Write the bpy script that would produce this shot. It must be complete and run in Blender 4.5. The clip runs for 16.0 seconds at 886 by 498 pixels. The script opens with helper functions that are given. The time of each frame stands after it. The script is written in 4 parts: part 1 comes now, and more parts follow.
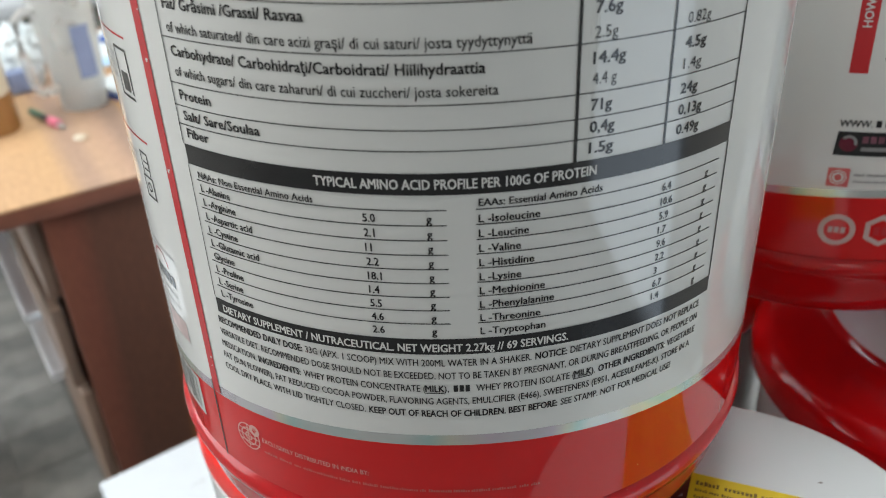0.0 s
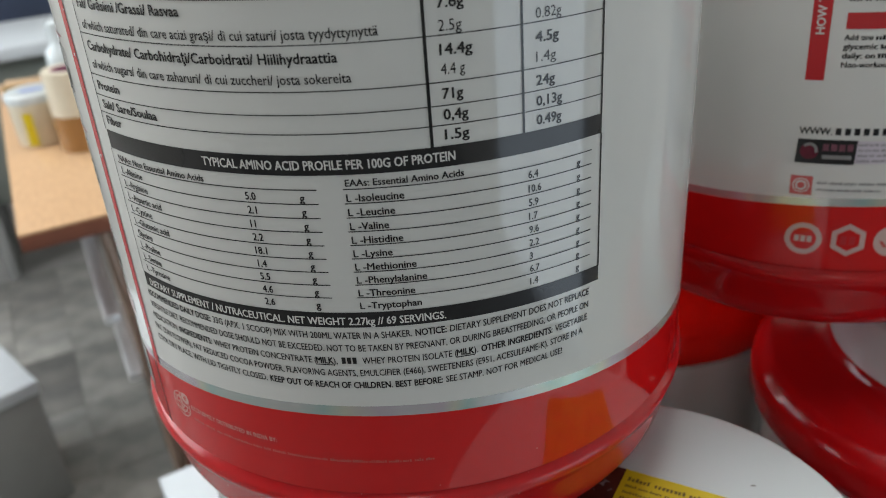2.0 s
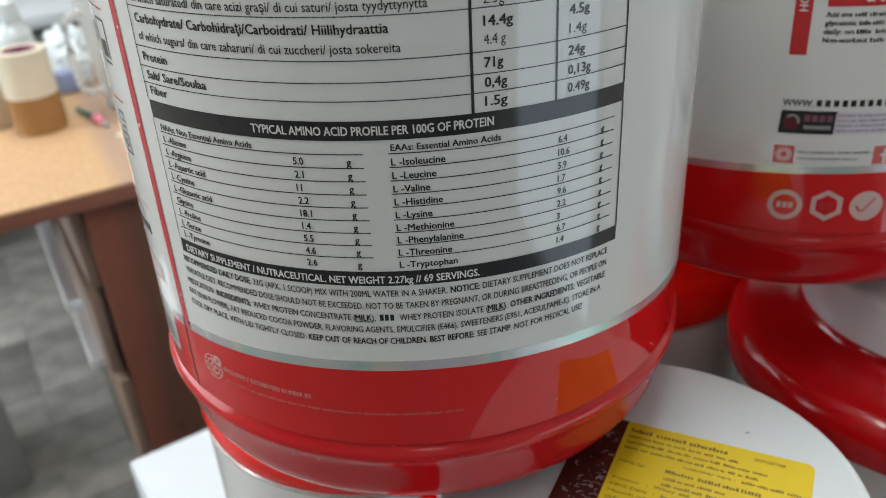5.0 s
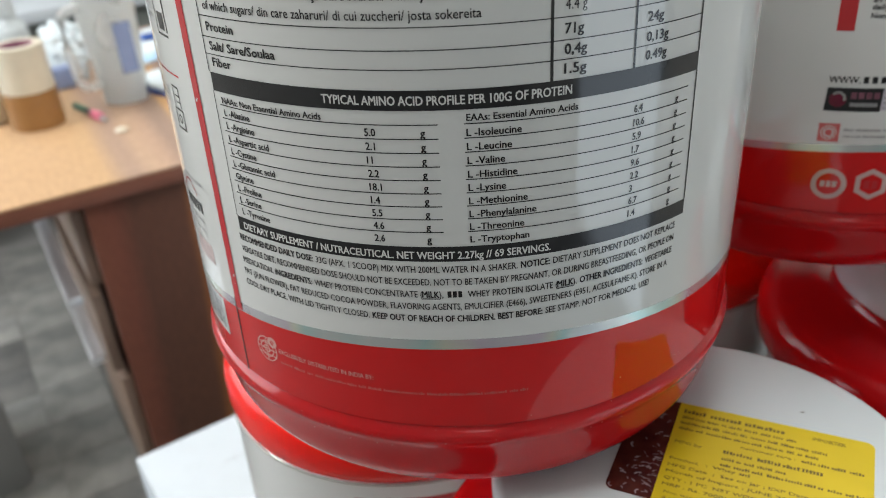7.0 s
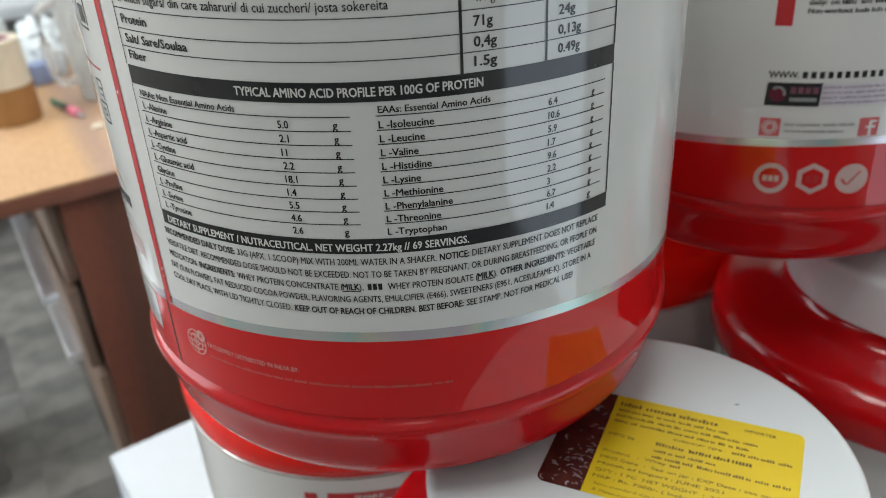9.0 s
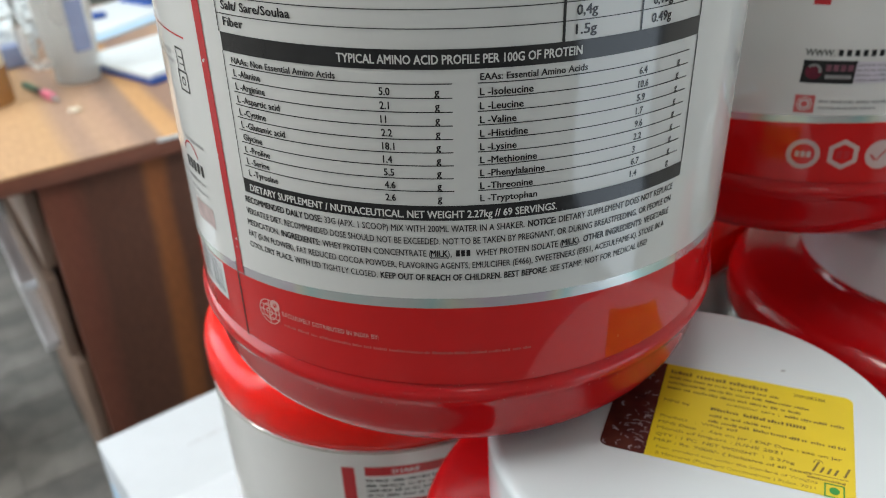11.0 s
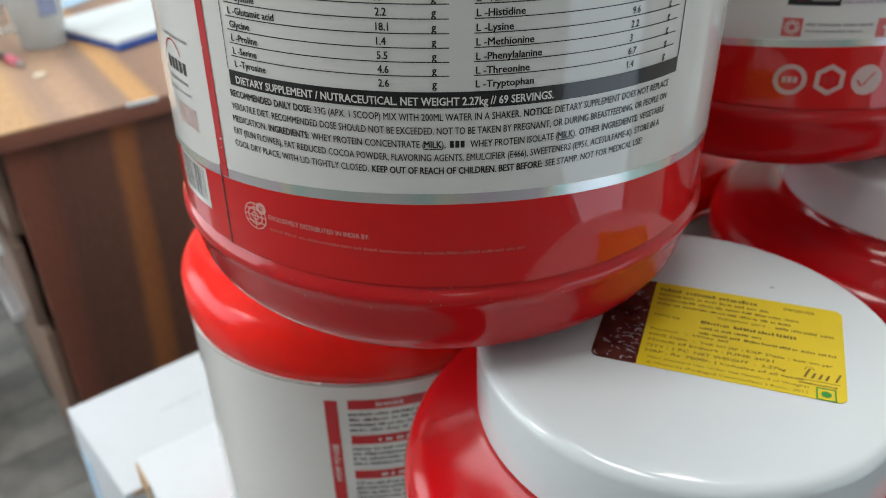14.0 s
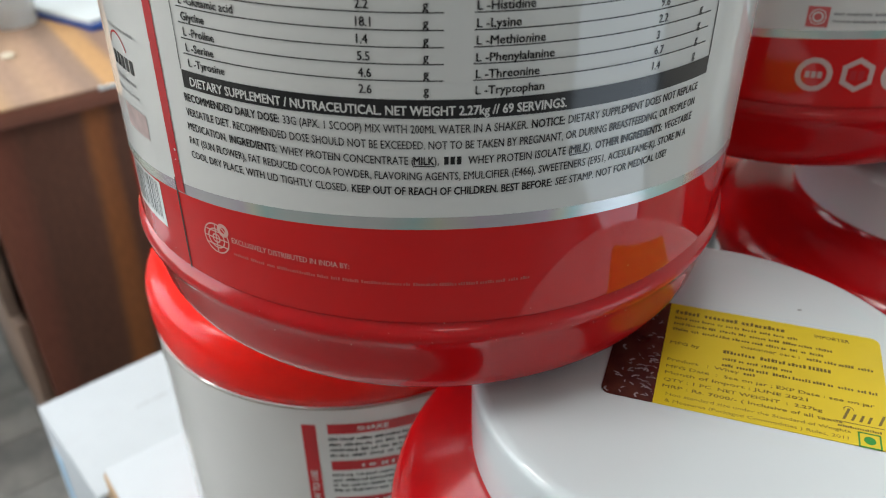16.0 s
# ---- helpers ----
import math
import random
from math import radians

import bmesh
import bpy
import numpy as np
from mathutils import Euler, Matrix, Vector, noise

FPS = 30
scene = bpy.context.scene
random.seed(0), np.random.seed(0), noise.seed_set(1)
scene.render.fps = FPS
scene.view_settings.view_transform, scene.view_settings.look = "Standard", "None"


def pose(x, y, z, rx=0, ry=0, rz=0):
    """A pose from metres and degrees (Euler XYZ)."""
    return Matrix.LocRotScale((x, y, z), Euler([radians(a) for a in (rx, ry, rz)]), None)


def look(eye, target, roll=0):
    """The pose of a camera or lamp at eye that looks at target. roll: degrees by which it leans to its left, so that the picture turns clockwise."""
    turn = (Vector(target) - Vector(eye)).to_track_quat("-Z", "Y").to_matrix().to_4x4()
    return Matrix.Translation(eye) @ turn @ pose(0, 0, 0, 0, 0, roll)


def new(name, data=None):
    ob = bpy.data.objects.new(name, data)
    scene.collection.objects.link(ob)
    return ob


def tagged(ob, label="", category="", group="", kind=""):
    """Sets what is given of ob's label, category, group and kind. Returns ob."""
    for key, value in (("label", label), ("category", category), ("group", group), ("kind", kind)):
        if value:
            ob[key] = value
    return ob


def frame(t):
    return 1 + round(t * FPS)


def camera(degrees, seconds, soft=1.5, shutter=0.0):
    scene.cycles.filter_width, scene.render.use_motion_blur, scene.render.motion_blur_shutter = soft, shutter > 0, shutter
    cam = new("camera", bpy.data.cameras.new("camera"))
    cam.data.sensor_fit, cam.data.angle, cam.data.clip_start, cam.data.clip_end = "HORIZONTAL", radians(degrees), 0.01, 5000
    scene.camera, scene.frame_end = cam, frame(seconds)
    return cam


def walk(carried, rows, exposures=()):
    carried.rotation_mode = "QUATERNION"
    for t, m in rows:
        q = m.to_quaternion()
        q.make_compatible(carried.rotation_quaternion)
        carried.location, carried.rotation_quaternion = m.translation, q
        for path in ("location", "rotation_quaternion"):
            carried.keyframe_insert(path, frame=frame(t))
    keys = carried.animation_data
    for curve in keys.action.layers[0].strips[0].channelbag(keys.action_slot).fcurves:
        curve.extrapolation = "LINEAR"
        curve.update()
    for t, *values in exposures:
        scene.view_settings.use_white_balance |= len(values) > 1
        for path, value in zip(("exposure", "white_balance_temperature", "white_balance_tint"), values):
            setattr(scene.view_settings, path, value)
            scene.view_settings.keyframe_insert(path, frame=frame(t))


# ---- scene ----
# camera ---------------------------------------------------------------
Z0 = 1.2648                      # height of the path's zero over the floor
cam = camera(55.77, 16.0, soft=1.0)
cam.data.dof.use_dof = True
cam.data.dof.focus_distance = 0.226
cam.data.dof.aperture_fstop = 16.0
ROWS = [
    (0.0, -0.0041, -0.2716, -0.0087, 60.87, 3.11, -1.43),
    (0.5, -0.0236, -0.2726, -0.0106, 60.37, 2.45, -3.57),
    (1.0, -0.0054, -0.2791, -0.0097, 60.89, 3.12, -1.36),
    (1.5, 0.0326, -0.2869, -0.0136, 62.04, 4.10, 2.95),
    (2.0, 0.0500, -0.2885, -0.0147, 62.92, 4.63, 5.01),
    (2.5, 0.0394, -0.2979, -0.0104, 62.83, 4.36, 4.12),
    (3.0, 0.0199, -0.3017, -0.0138, 62.18, 3.97, 2.52),
    (3.5, 0.0086, -0.3017, -0.0136, 61.79, 3.67, 1.48),
    (4.0, 0.0101, -0.3032, -0.0128, 61.72, 3.63, 1.25),
    (4.2, 0.0175, -0.3025, -0.0115, 61.42, 3.54, 1.33),
    (6.3, 0.0318, -0.3115, -0.0147, 61.94, 4.39, 2.17),
    (6.5, 0.0252, -0.3106, -0.0154, 61.70, 4.26, 1.87),
    (7.0, 0.0057, -0.3042, -0.0186, 61.33, 3.86, 0.88),
    (7.5, 0.0046, -0.3026, -0.0167, 61.19, 3.57, 0.18),
    (8.0, 0.0183, -0.3007, -0.0182, 61.16, 3.59, 0.27),
    (8.5, 0.0265, -0.3009, -0.0185, 61.12, 3.63, 0.28),
    (9.0, 0.0253, -0.3052, -0.0207, 61.09, 3.55, 0.24),
    (9.5, 0.0112, -0.3063, -0.0250, 61.08, 3.52, 0.14),
    (11.8, -0.0115, -0.3178, -0.0209, 59.87, 2.18, -2.89),
    (12.0, -0.0102, -0.3195, -0.0229, 60.25, 2.33, -2.83),
    (12.5, -0.0105, -0.3227, -0.0225, 60.28, 2.33, -2.86),
    (13.0, -0.0127, -0.3282, -0.0218, 60.27, 2.33, -2.93),
    (13.5, -0.0124, -0.3316, -0.0260, 60.03, 1.66, -3.54),
    (14.0, -0.0183, -0.3192, -0.0473, 59.02, 1.49, -3.80),
    (14.5, -0.0244, -0.3028, -0.0530, 58.37, 1.21, -4.16),
    (15.0, -0.0227, -0.2888, -0.0562, 57.98, 0.99, -4.46),
    (15.5, -0.0216, -0.2815, -0.0558, 57.69, 0.94, -4.77),
    (16.0, -0.0182, -0.2814, -0.0545, 57.63, 0.92, -4.77),
]
EXPOSURES = [(0.0, 0.22), (0.5, 0.02), (0.9, 0.02), (1.6, -0.05), (2.4, 0.04), (3.4, 0.16), (9.2, 0.14), (11.8, 0.06), (16.0, 0.02)]
walk(cam, [(t, pose(x, y, z + Z0, rx, ry, rz)) for t, x, y, z, rx, ry, rz in ROWS], EXPOSURES)

# light ----------------------------------------------------------------
world = bpy.data.worlds.new("sky")
scene.world = world
world.use_nodes = True
wn = world.node_tree
bg = wn.nodes["Background"]
sky = wn.nodes.new("ShaderNodeTexSky")
sky.sky_type, sky.sun_disc = "NISHITA", False
sky.sun_elevation, sky.sun_rotation = radians(40), radians(200)
wn.links.new(sky.outputs[0], bg.inputs[0])
bg.inputs[1].default_value = 0.12


def area(name, m, sx, sy, watts, colour=(1, 1, 1)):
    lamp = bpy.data.lights.new(name, "AREA")
    lamp.shape, lamp.size, lamp.size_y, lamp.energy, lamp.color = "RECTANGLE", sx, sy, watts, colour
    ob = new(name, lamp)
    ob.matrix_world = m
    return ob


XW, XE, YS, YN, CEIL = -2.6, 1.45, -4.2, 3.4, 2.75
# daylight in the west window
area("window_daylight", look((XW + 0.06, 0.7, 1.65), (0, 0.4, 1.3)), 2.4, 1.5, 46, (0.92, 0.97, 1.0))
# in the unseen east door, added for the bright streak mirrored on the label
area("streak_daylight", look((XE + 0.02, -1.0, 0.59), (0, -1.0, 0.59)), 1.18, 1.0, 7.0, (0.74, 0.87, 1.0))
# unseen lamps added to fit the brightness and one lid glare: place, width, power
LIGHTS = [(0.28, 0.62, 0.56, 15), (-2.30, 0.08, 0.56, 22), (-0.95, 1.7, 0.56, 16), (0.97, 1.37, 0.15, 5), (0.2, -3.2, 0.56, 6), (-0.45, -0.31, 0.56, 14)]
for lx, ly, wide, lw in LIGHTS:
    area("overhead_fill", look((lx, ly, CEIL - 0.035), (lx, ly + 1e-4, 0)), wide, wide, lw, (1.0, 0.98, 0.955))

# materials ------------------------------------------------------------


def material(name, colour, rough=0.5, metal=0.0, sub=0.0, spec=0.5, coat=0.0, vary=0.06, scale=40.0, bump=0.0, bump_scale=200.0, stretch=(1, 1, 1), dark=None, trans=0.0):
    """Procedural surface: base colour broken up at two scales, roughness variation, fine relief."""
    m = bpy.data.materials.new(name)
    m.use_nodes = True
    nt = m.node_tree
    b = nt.nodes["Principled BSDF"]
    b.inputs["Metallic"].default_value = metal
    b.inputs["Specular IOR Level"].default_value = spec
    b.inputs["Coat Weight"].default_value = coat
    b.inputs["Coat Roughness"].default_value = 0.04
    b.inputs["Transmission Weight"].default_value = trans
    b.inputs["Subsurface Weight"].default_value = sub
    b.inputs["Subsurface Radius"].default_value = (1.0, 0.04, 0.03)
    b.inputs["Subsurface Scale"].default_value = 0.09
    co = nt.nodes.new("ShaderNodeTexCoord")
    mp = nt.nodes.new("ShaderNodeMapping")
    mp.inputs["Scale"].default_value = stretch
    nt.links.new(co.outputs["Object"], mp.inputs[0])

    def tex(s, detail):
        n = nt.nodes.new("ShaderNodeTexNoise")
        n.inputs["Scale"].default_value, n.inputs["Detail"].default_value = s, detail
        nt.links.new(mp.outputs[0], n.inputs["Vector"])
        return n

    big, small = tex(scale * 0.12, 3), tex(scale, 6)
    add = nt.nodes.new("ShaderNodeMath")
    add.operation = "ADD"
    nt.links.new(big.outputs[0], add.inputs[0])
    nt.links.new(small.outputs[0], add.inputs[1])
    ramp = nt.nodes.new("ShaderNodeMapRange")
    ramp.inputs["From Min"].default_value, ramp.inputs["From Max"].default_value = 0.65, 1.35
    nt.links.new(add.outputs[0], ramp.inputs["Value"])
    mix = nt.nodes.new("ShaderNodeMix")
    mix.data_type = "RGBA"
    lo = dark if dark else [c * (1 - vary) for c in colour]
    hi = colour if dark else [min(1, c * (1 + vary)) for c in colour]
    mix.inputs["A"].default_value, mix.inputs["B"].default_value = (*lo, 1), (*hi, 1)
    nt.links.new(ramp.outputs[0], mix.inputs["Factor"])
    nt.links.new(mix.outputs["Result"], b.inputs["Base Color"])
    rr = nt.nodes.new("ShaderNodeMapRange")
    rr.inputs["To Min"].default_value, rr.inputs["To Max"].default_value = rough * 0.85, rough * 1.15
    nt.links.new(big.outputs[0], rr.inputs["Value"])
    nt.links.new(rr.outputs[0], b.inputs["Roughness"])
    if bump:
        rel = tex(bump_scale, 4)
        bn = nt.nodes.new("ShaderNodeBump")
        bn.inputs["Strength"].default_value, bn.inputs["Distance"].default_value = bump, 0.001
        nt.links.new(rel.outputs[0], bn.inputs["Height"])
        nt.links.new(bn.outputs[0], b.inputs["Normal"])
    return m


M_RED = material("red_plastic", (0.45, 0.006, 0.009), 0.13, sub=0.5, spec=0.36, vary=0.06, scale=60, bump=0.12, bump_scale=70)
M_SCARLET = material("scarlet_plastic", (0.9, 0.016, 0.010), 0.16, sub=1.0, spec=0.2, vary=0.05, scale=60, bump=0.1, bump_scale=70)
M_REDPRINT = material("red_print", (0.52, 0.007, 0.008), 0.04, spec=0.46, vary=0.03, scale=80)
M_LABEL = material("white_label_film", (0.60, 0.605, 0.585), 0.075, spec=0.65, vary=0.015, scale=50, bump=0.02, bump_scale=40)
M_LID = material("white_plastic", (0.545, 0.60, 0.62), 0.12, vary=0.008, scale=60)
M_INK = material("black_ink", (0.018, 0.018, 0.019), 0.12, vary=0.2, scale=120)
M_WHITEINK = material("white_ink", (0.62, 0.62, 0.6), 0.25, vary=0.04)
M_PINKINK = material("pale_red_ink", (0.6, 0.3, 0.27), 0.25, vary=0.06)
M_EDGELINE = material("dull_gold_ink", (0.16, 0.10, 0.05), 0.3, vary=0.2, scale=120)
M_LINE = material("red_ink", (0.45, 0.02, 0.025), 0.16, vary=0.05)
M_GREY = material("grey_ink", (0.2, 0.2, 0.2), 0.3, vary=0.1)
M_YELLOW = material("yellow_sticker_paper", (0.6, 0.46, 0.012), 0.34, vary=0.04, scale=90, bump=0.04, bump_scale=300)
M_PHOTO = material("brown_printed_photo", (0.1, 0.03, 0.02), 0.2, vary=0.5, scale=150, dark=(0.03, 0.008, 0.01))
M_GLINT = material("painted_glint", (0.46, 0.44, 0.48), 0.2, vary=0.6, scale=200, dark=(0.09, 0.05, 0.055))
M_OLIVE = material("sticker_ink", (0.15, 0.105, 0.015), 0.4, vary=0.15)
M_GREEN = material("green_ink", (0.02, 0.22, 0.03), 0.35, vary=0.06)
M_WOOD = material("laminate_dark_wood", (0.19, 0.07, 0.03), 0.42, dark=(0.012, 0.008, 0.007), scale=4.5, stretch=(5, 5, 0.22), bump=0.06, bump_scale=300)
M_EDGE = material("brown_edge_band", (0.17, 0.06, 0.035), 0.4, vary=0.15, scale=30)
M_FRAMEW = material("grey_brown_carcass", (0.20, 0.135, 0.098), 0.5, vary=0.12, scale=30)
M_ALU = material("brushed_aluminium", (0.75, 0.76, 0.78), 0.32, metal=0.9, vary=0.05, scale=60)
M_CARD = material("white_carton", (0.48, 0.52, 0.55), 0.55, vary=0.03, scale=40, bump=0.08, bump_scale=250)
M_KRAFT = material("kraft_edge", (0.42, 0.29, 0.17), 0.7, vary=0.12, scale=60)
M_VINYL = material("dark_vinyl", (0.27, 0.266, 0.255), 0.45, dark=(0.13, 0.13, 0.128), scale=9, bump=0.06, bump_scale=120)
M_GREYCARD = material("grey_carton", (0.25, 0.255, 0.25), 0.6, vary=0.08, scale=20)
M_WALL = material("wall_paint", (0.72, 0.72, 0.69), 0.75, vary=0.03, scale=6, bump=0.06, bump_scale=160)
M_CEIL = material("ceiling_paint", (0.8, 0.8, 0.78), 0.85, vary=0.02, scale=5)
M_TAPE = material("brown_tape", (0.3, 0.15, 0.05), 0.25, vary=0.08, scale=50)
M_CREAM = material("cream_tape", (0.62, 0.57, 0.45), 0.3, vary=0.06, scale=50)
M_CORE = material("purple_core", (0.3, 0.11, 0.18), 0.6, vary=0.1)
M_TUBE = material("translucent_plastic", (0.92, 0.94, 0.93), 0.28, vary=0.02, trans=0.82)
M_BLUE = material("blue_cover", (0.02, 0.08, 0.35), 0.35, vary=0.1)
M_BLUELAB = material("pale_blue_label", (0.25, 0.32, 0.52), 0.4, vary=0.1)
M_PAPER = material("paper", (0.62, 0.69, 0.72), 0.7, vary=0.02)
M_PALEBLUE = material("pale_blue_paper", (0.4, 0.6, 0.78), 0.6, vary=0.05)
M_NAVY = material("navy_fabric", (0.035, 0.05, 0.09), 0.8, vary=0.2, scale=50, bump=0.3, bump_scale=500)
M_PINK = material("pink_plastic", (0.75, 0.2, 0.3), 0.35, vary=0.08)
M_BLACK = material("black_plastic", (0.03, 0.03, 0.03), 0.4, vary=0.2)
M_GOLD = material("gold_foil", (0.6, 0.42, 0.16), 0.3, metal=0.6, vary=0.2, scale=40)
M_STEEL = material("grey_steel", (0.4, 0.42, 0.42), 0.4, metal=0.3, vary=0.05)


def silver_foil():
    """Holographic stripe: bright metal whose tint drifts along the stripe."""
    m = material("holographic_foil", (0.6, 0.62, 0.62), 0.22, metal=0.7, vary=0.05)
    nt = m.node_tree
    b = nt.nodes["Principled BSDF"]
    co = nt.nodes.new("ShaderNodeTexCoord")
    n = nt.nodes.new("ShaderNodeTexNoise")
    n.inputs["Scale"].default_value, n.inputs["Detail"].default_value = 22, 1
    nt.links.new(co.outputs["Object"], n.inputs["Vector"])
    r = nt.nodes.new("ShaderNodeValToRGB")
    stops = [(0.3, (0.5, 0.53, 0.6)), (0.45, (0.62, 0.64, 0.63)), (0.5, (0.45, 0.62, 0.6)), (0.56, (0.66, 0.66, 0.55)), (0.62, (0.62, 0.55, 0.62)), (0.75, (0.6, 0.62, 0.62))]
    while len(r.color_ramp.elements) < len(stops):
        r.color_ramp.elements.new(0.5)
    for e, (p, c) in zip(r.color_ramp.elements, stops):
        e.position, e.color = p, (*c, 1)
    nt.links.new(n.outputs[0], r.inputs[0])
    nt.links.new(r.outputs[0], b.inputs["Base Color"])
    return m


M_HOLO = silver_foil()


def floor_material():
    """Grey vinyl tiles in several greys, with a darker mottling."""
    m = material("grey_floor_tile", (0.31, 0.30, 0.275), 0.5, dark=(0.10, 0.103, 0.103), scale=14, bump=0.08, bump_scale=120)
    nt = m.node_tree
    b = nt.nodes["Principled BSDF"]
    src = b.inputs["Base Color"].links[0].from_socket
    info = nt.nodes.new("ShaderNodeObjectInfo")
    mr = nt.nodes.new("ShaderNodeMapRange")
    mr.inputs["To Min"].default_value, mr.inputs["To Max"].default_value = 0.5, 1.3
    nt.links.new(info.outputs["Random"], mr.inputs["Value"])
    mul = nt.nodes.new("ShaderNodeVectorMath")
    mul.operation = "SCALE"
    nt.links.new(src, mul.inputs[0])
    nt.links.new(mr.outputs[0], mul.inputs["Scale"])
    nt.links.new(mul.outputs[0], b.inputs["Base Color"])
    return m


M_FLOOR = floor_material()


def banded_wood(name, stops, lo, hi, tilt_axis, tilt_by, stretch, rough, spec):
    """Wood-print board: broad bands across its width from (place, colour) stops, bent a little, with fine grain over them."""
    m = material(name, (0.5, 0.5, 0.5), rough, spec=spec, scale=30, bump=0.05, bump_scale=200)
    nt = m.node_tree
    b = nt.nodes["Principled BSDF"]
    co = nt.nodes.new("ShaderNodeTexCoord")
    sep = nt.nodes.new("ShaderNodeSeparateXYZ")
    nt.links.new(co.outputs["Object"], sep.inputs[0])
    mp = nt.nodes.new("ShaderNodeMapping")
    mp.inputs["Scale"].default_value = stretch
    nt.links.new(co.outputs["Object"], mp.inputs[0])

    def wobble(scale, detail, amount, base):
        n = nt.nodes.new("ShaderNodeTexNoise")
        n.inputs["Scale"].default_value, n.inputs["Detail"].default_value = scale, detail
        nt.links.new(mp.outputs[0], n.inputs["Vector"])
        k = nt.nodes.new("ShaderNodeMath")
        k.operation = "MULTIPLY_ADD"
        k.inputs[1].default_value = amount
        nt.links.new(n.outputs[0], k.inputs[0])
        if base is None:
            k.inputs[2].default_value = 1 - amount / 2
        else:
            nt.links.new(base, k.inputs[2])
        return k.outputs[0]

    x = wobble(0.9, 2, 0.022, sep.outputs[0])
    tilt = nt.nodes.new("ShaderNodeMath")
    tilt.operation = "MULTIPLY_ADD"
    tilt.inputs[1].default_value = tilt_by
    nt.links.new(sep.outputs[tilt_axis], tilt.inputs[0])
    nt.links.new(x, tilt.inputs[2])
    rng = nt.nodes.new("ShaderNodeMapRange")
    rng.inputs["From Min"].default_value, rng.inputs["From Max"].default_value = lo, hi
    nt.links.new(tilt.outputs[0], rng.inputs["Value"])
    ramp = nt.nodes.new("ShaderNodeValToRGB")
    while len(ramp.color_ramp.elements) < len(stops):
        ramp.color_ramp.elements.new(0.5)
    for e, (p, c) in zip(ramp.color_ramp.elements, stops):
        e.position, e.color = p, (*c, 1)
    nt.links.new(rng.outputs[0], ramp.inputs[0])
    grain = wobble(16, 5, 0.5, None)
    mul = nt.nodes.new("ShaderNodeVectorMath")
    mul.operation = "SCALE"
    nt.links.new(ramp.outputs[0], mul.inputs[0])
    nt.links.new(grain, mul.inputs["Scale"])
    nt.links.new(mul.outputs[0], b.inputs["Base Color"])
    return m


M_PANEL = banded_wood("dark_wood_panel", [
    (0.0, (0.15, 0.055, 0.034)), (0.06, (0.135, 0.046, 0.03)), (0.11, (0.088, 0.038, 0.025)), (0.24, (0.095, 0.042, 0.027)),
    (0.265, (0.22, 0.082, 0.028)), (0.30, (0.19, 0.068, 0.024)), (0.325, (0.085, 0.038, 0.024)), (0.5, (0.095, 0.042, 0.027)),
    (0.6, (0.14, 0.055, 0.026)), (0.7, (0.08, 0.036, 0.024)), (0.85, (0.12, 0.045, 0.023)), (1.0, (0.085, 0.038, 0.024))],
    0.13, 0.76, 2, -0.035, (9, 1, 3.2), 0.45, 0.2)
M_DESKTOP = banded_wood("laminate_light_wood", [
    (0.0, (0.50, 0.32, 0.18)), (0.25, (0.47, 0.30, 0.165)), (0.34, (0.47, 0.30, 0.16)), (0.395, (0.35, 0.235, 0.165)),
    (0.42, (0.34, 0.228, 0.165)), (0.46, (0.42, 0.28, 0.185)), (0.51, (0.39, 0.255, 0.175)), (0.55, (0.27, 0.185, 0.14)),
    (0.585, (0.29, 0.195, 0.14)), (0.605, (0.50, 0.29, 0.125)), (0.65, (0.46, 0.265, 0.115)), (0.68, (0.25, 0.16, 0.118)),
    (0.78, (0.31, 0.20, 0.14)), (1.0, (0.45, 0.29, 0.165))],
    0.0, 0.6, 1, -0.045, (9, 2.4, 1), 0.38, 0.35)

# mesh helpers ---------------------------------------------------------


def put(name, bm, mat, parent=None, m=None, label="", smooth=True):
    me = bpy.data.meshes.new(name)
    bmesh.ops.recalc_face_normals(bm, faces=bm.faces)
    bm.to_mesh(me)
    bm.free()
    me.materials.append(mat)
    if smooth:
        me.polygons.foreach_set("use_smooth", [True] * len(me.polygons))
        me.set_sharp_from_angle(angle=radians(38))
    ob = new(name, me)
    if parent:
        ob.parent = parent
    if m is not None:
        ob.matrix_local = m
    if label:
        ob["label"] = label
    return ob


def part(name, bm, mat, parent, label="", m=None, smooth=True):
    return put(name, bm, mat, parent, m, label, smooth)


def thing(name, m, label, category, group="", kind=""):
    ob = new(name)
    ob.matrix_world = m
    return tagged(ob, label, category, group, kind)


def lathe(profile, segs=96, closed=False):
    """Body of revolution round z from (radius, z) pairs."""
    bm = bmesh.new()
    rings = []
    for r, z in profile:
        if r < 1e-6:
            rings.append([bm.verts.new((0, 0, z))])
        else:
            rings.append([bm.verts.new((r * math.sin(2 * math.pi * k / segs), -r * math.cos(2 * math.pi * k / segs), z)) for k in range(segs)])
    pairs = list(zip(rings, rings[1:]))
    if closed:
        pairs.append((rings[-1], rings[0]))
    for a, b in pairs:
        for k in range(segs):
            q = [a[k % len(a)], a[(k + 1) % len(a)], b[(k + 1) % len(b)], b[k % len(b)]]
            q = list(dict.fromkeys(q))
            if len(q) > 2:
                bm.faces.new(q)
    return bm


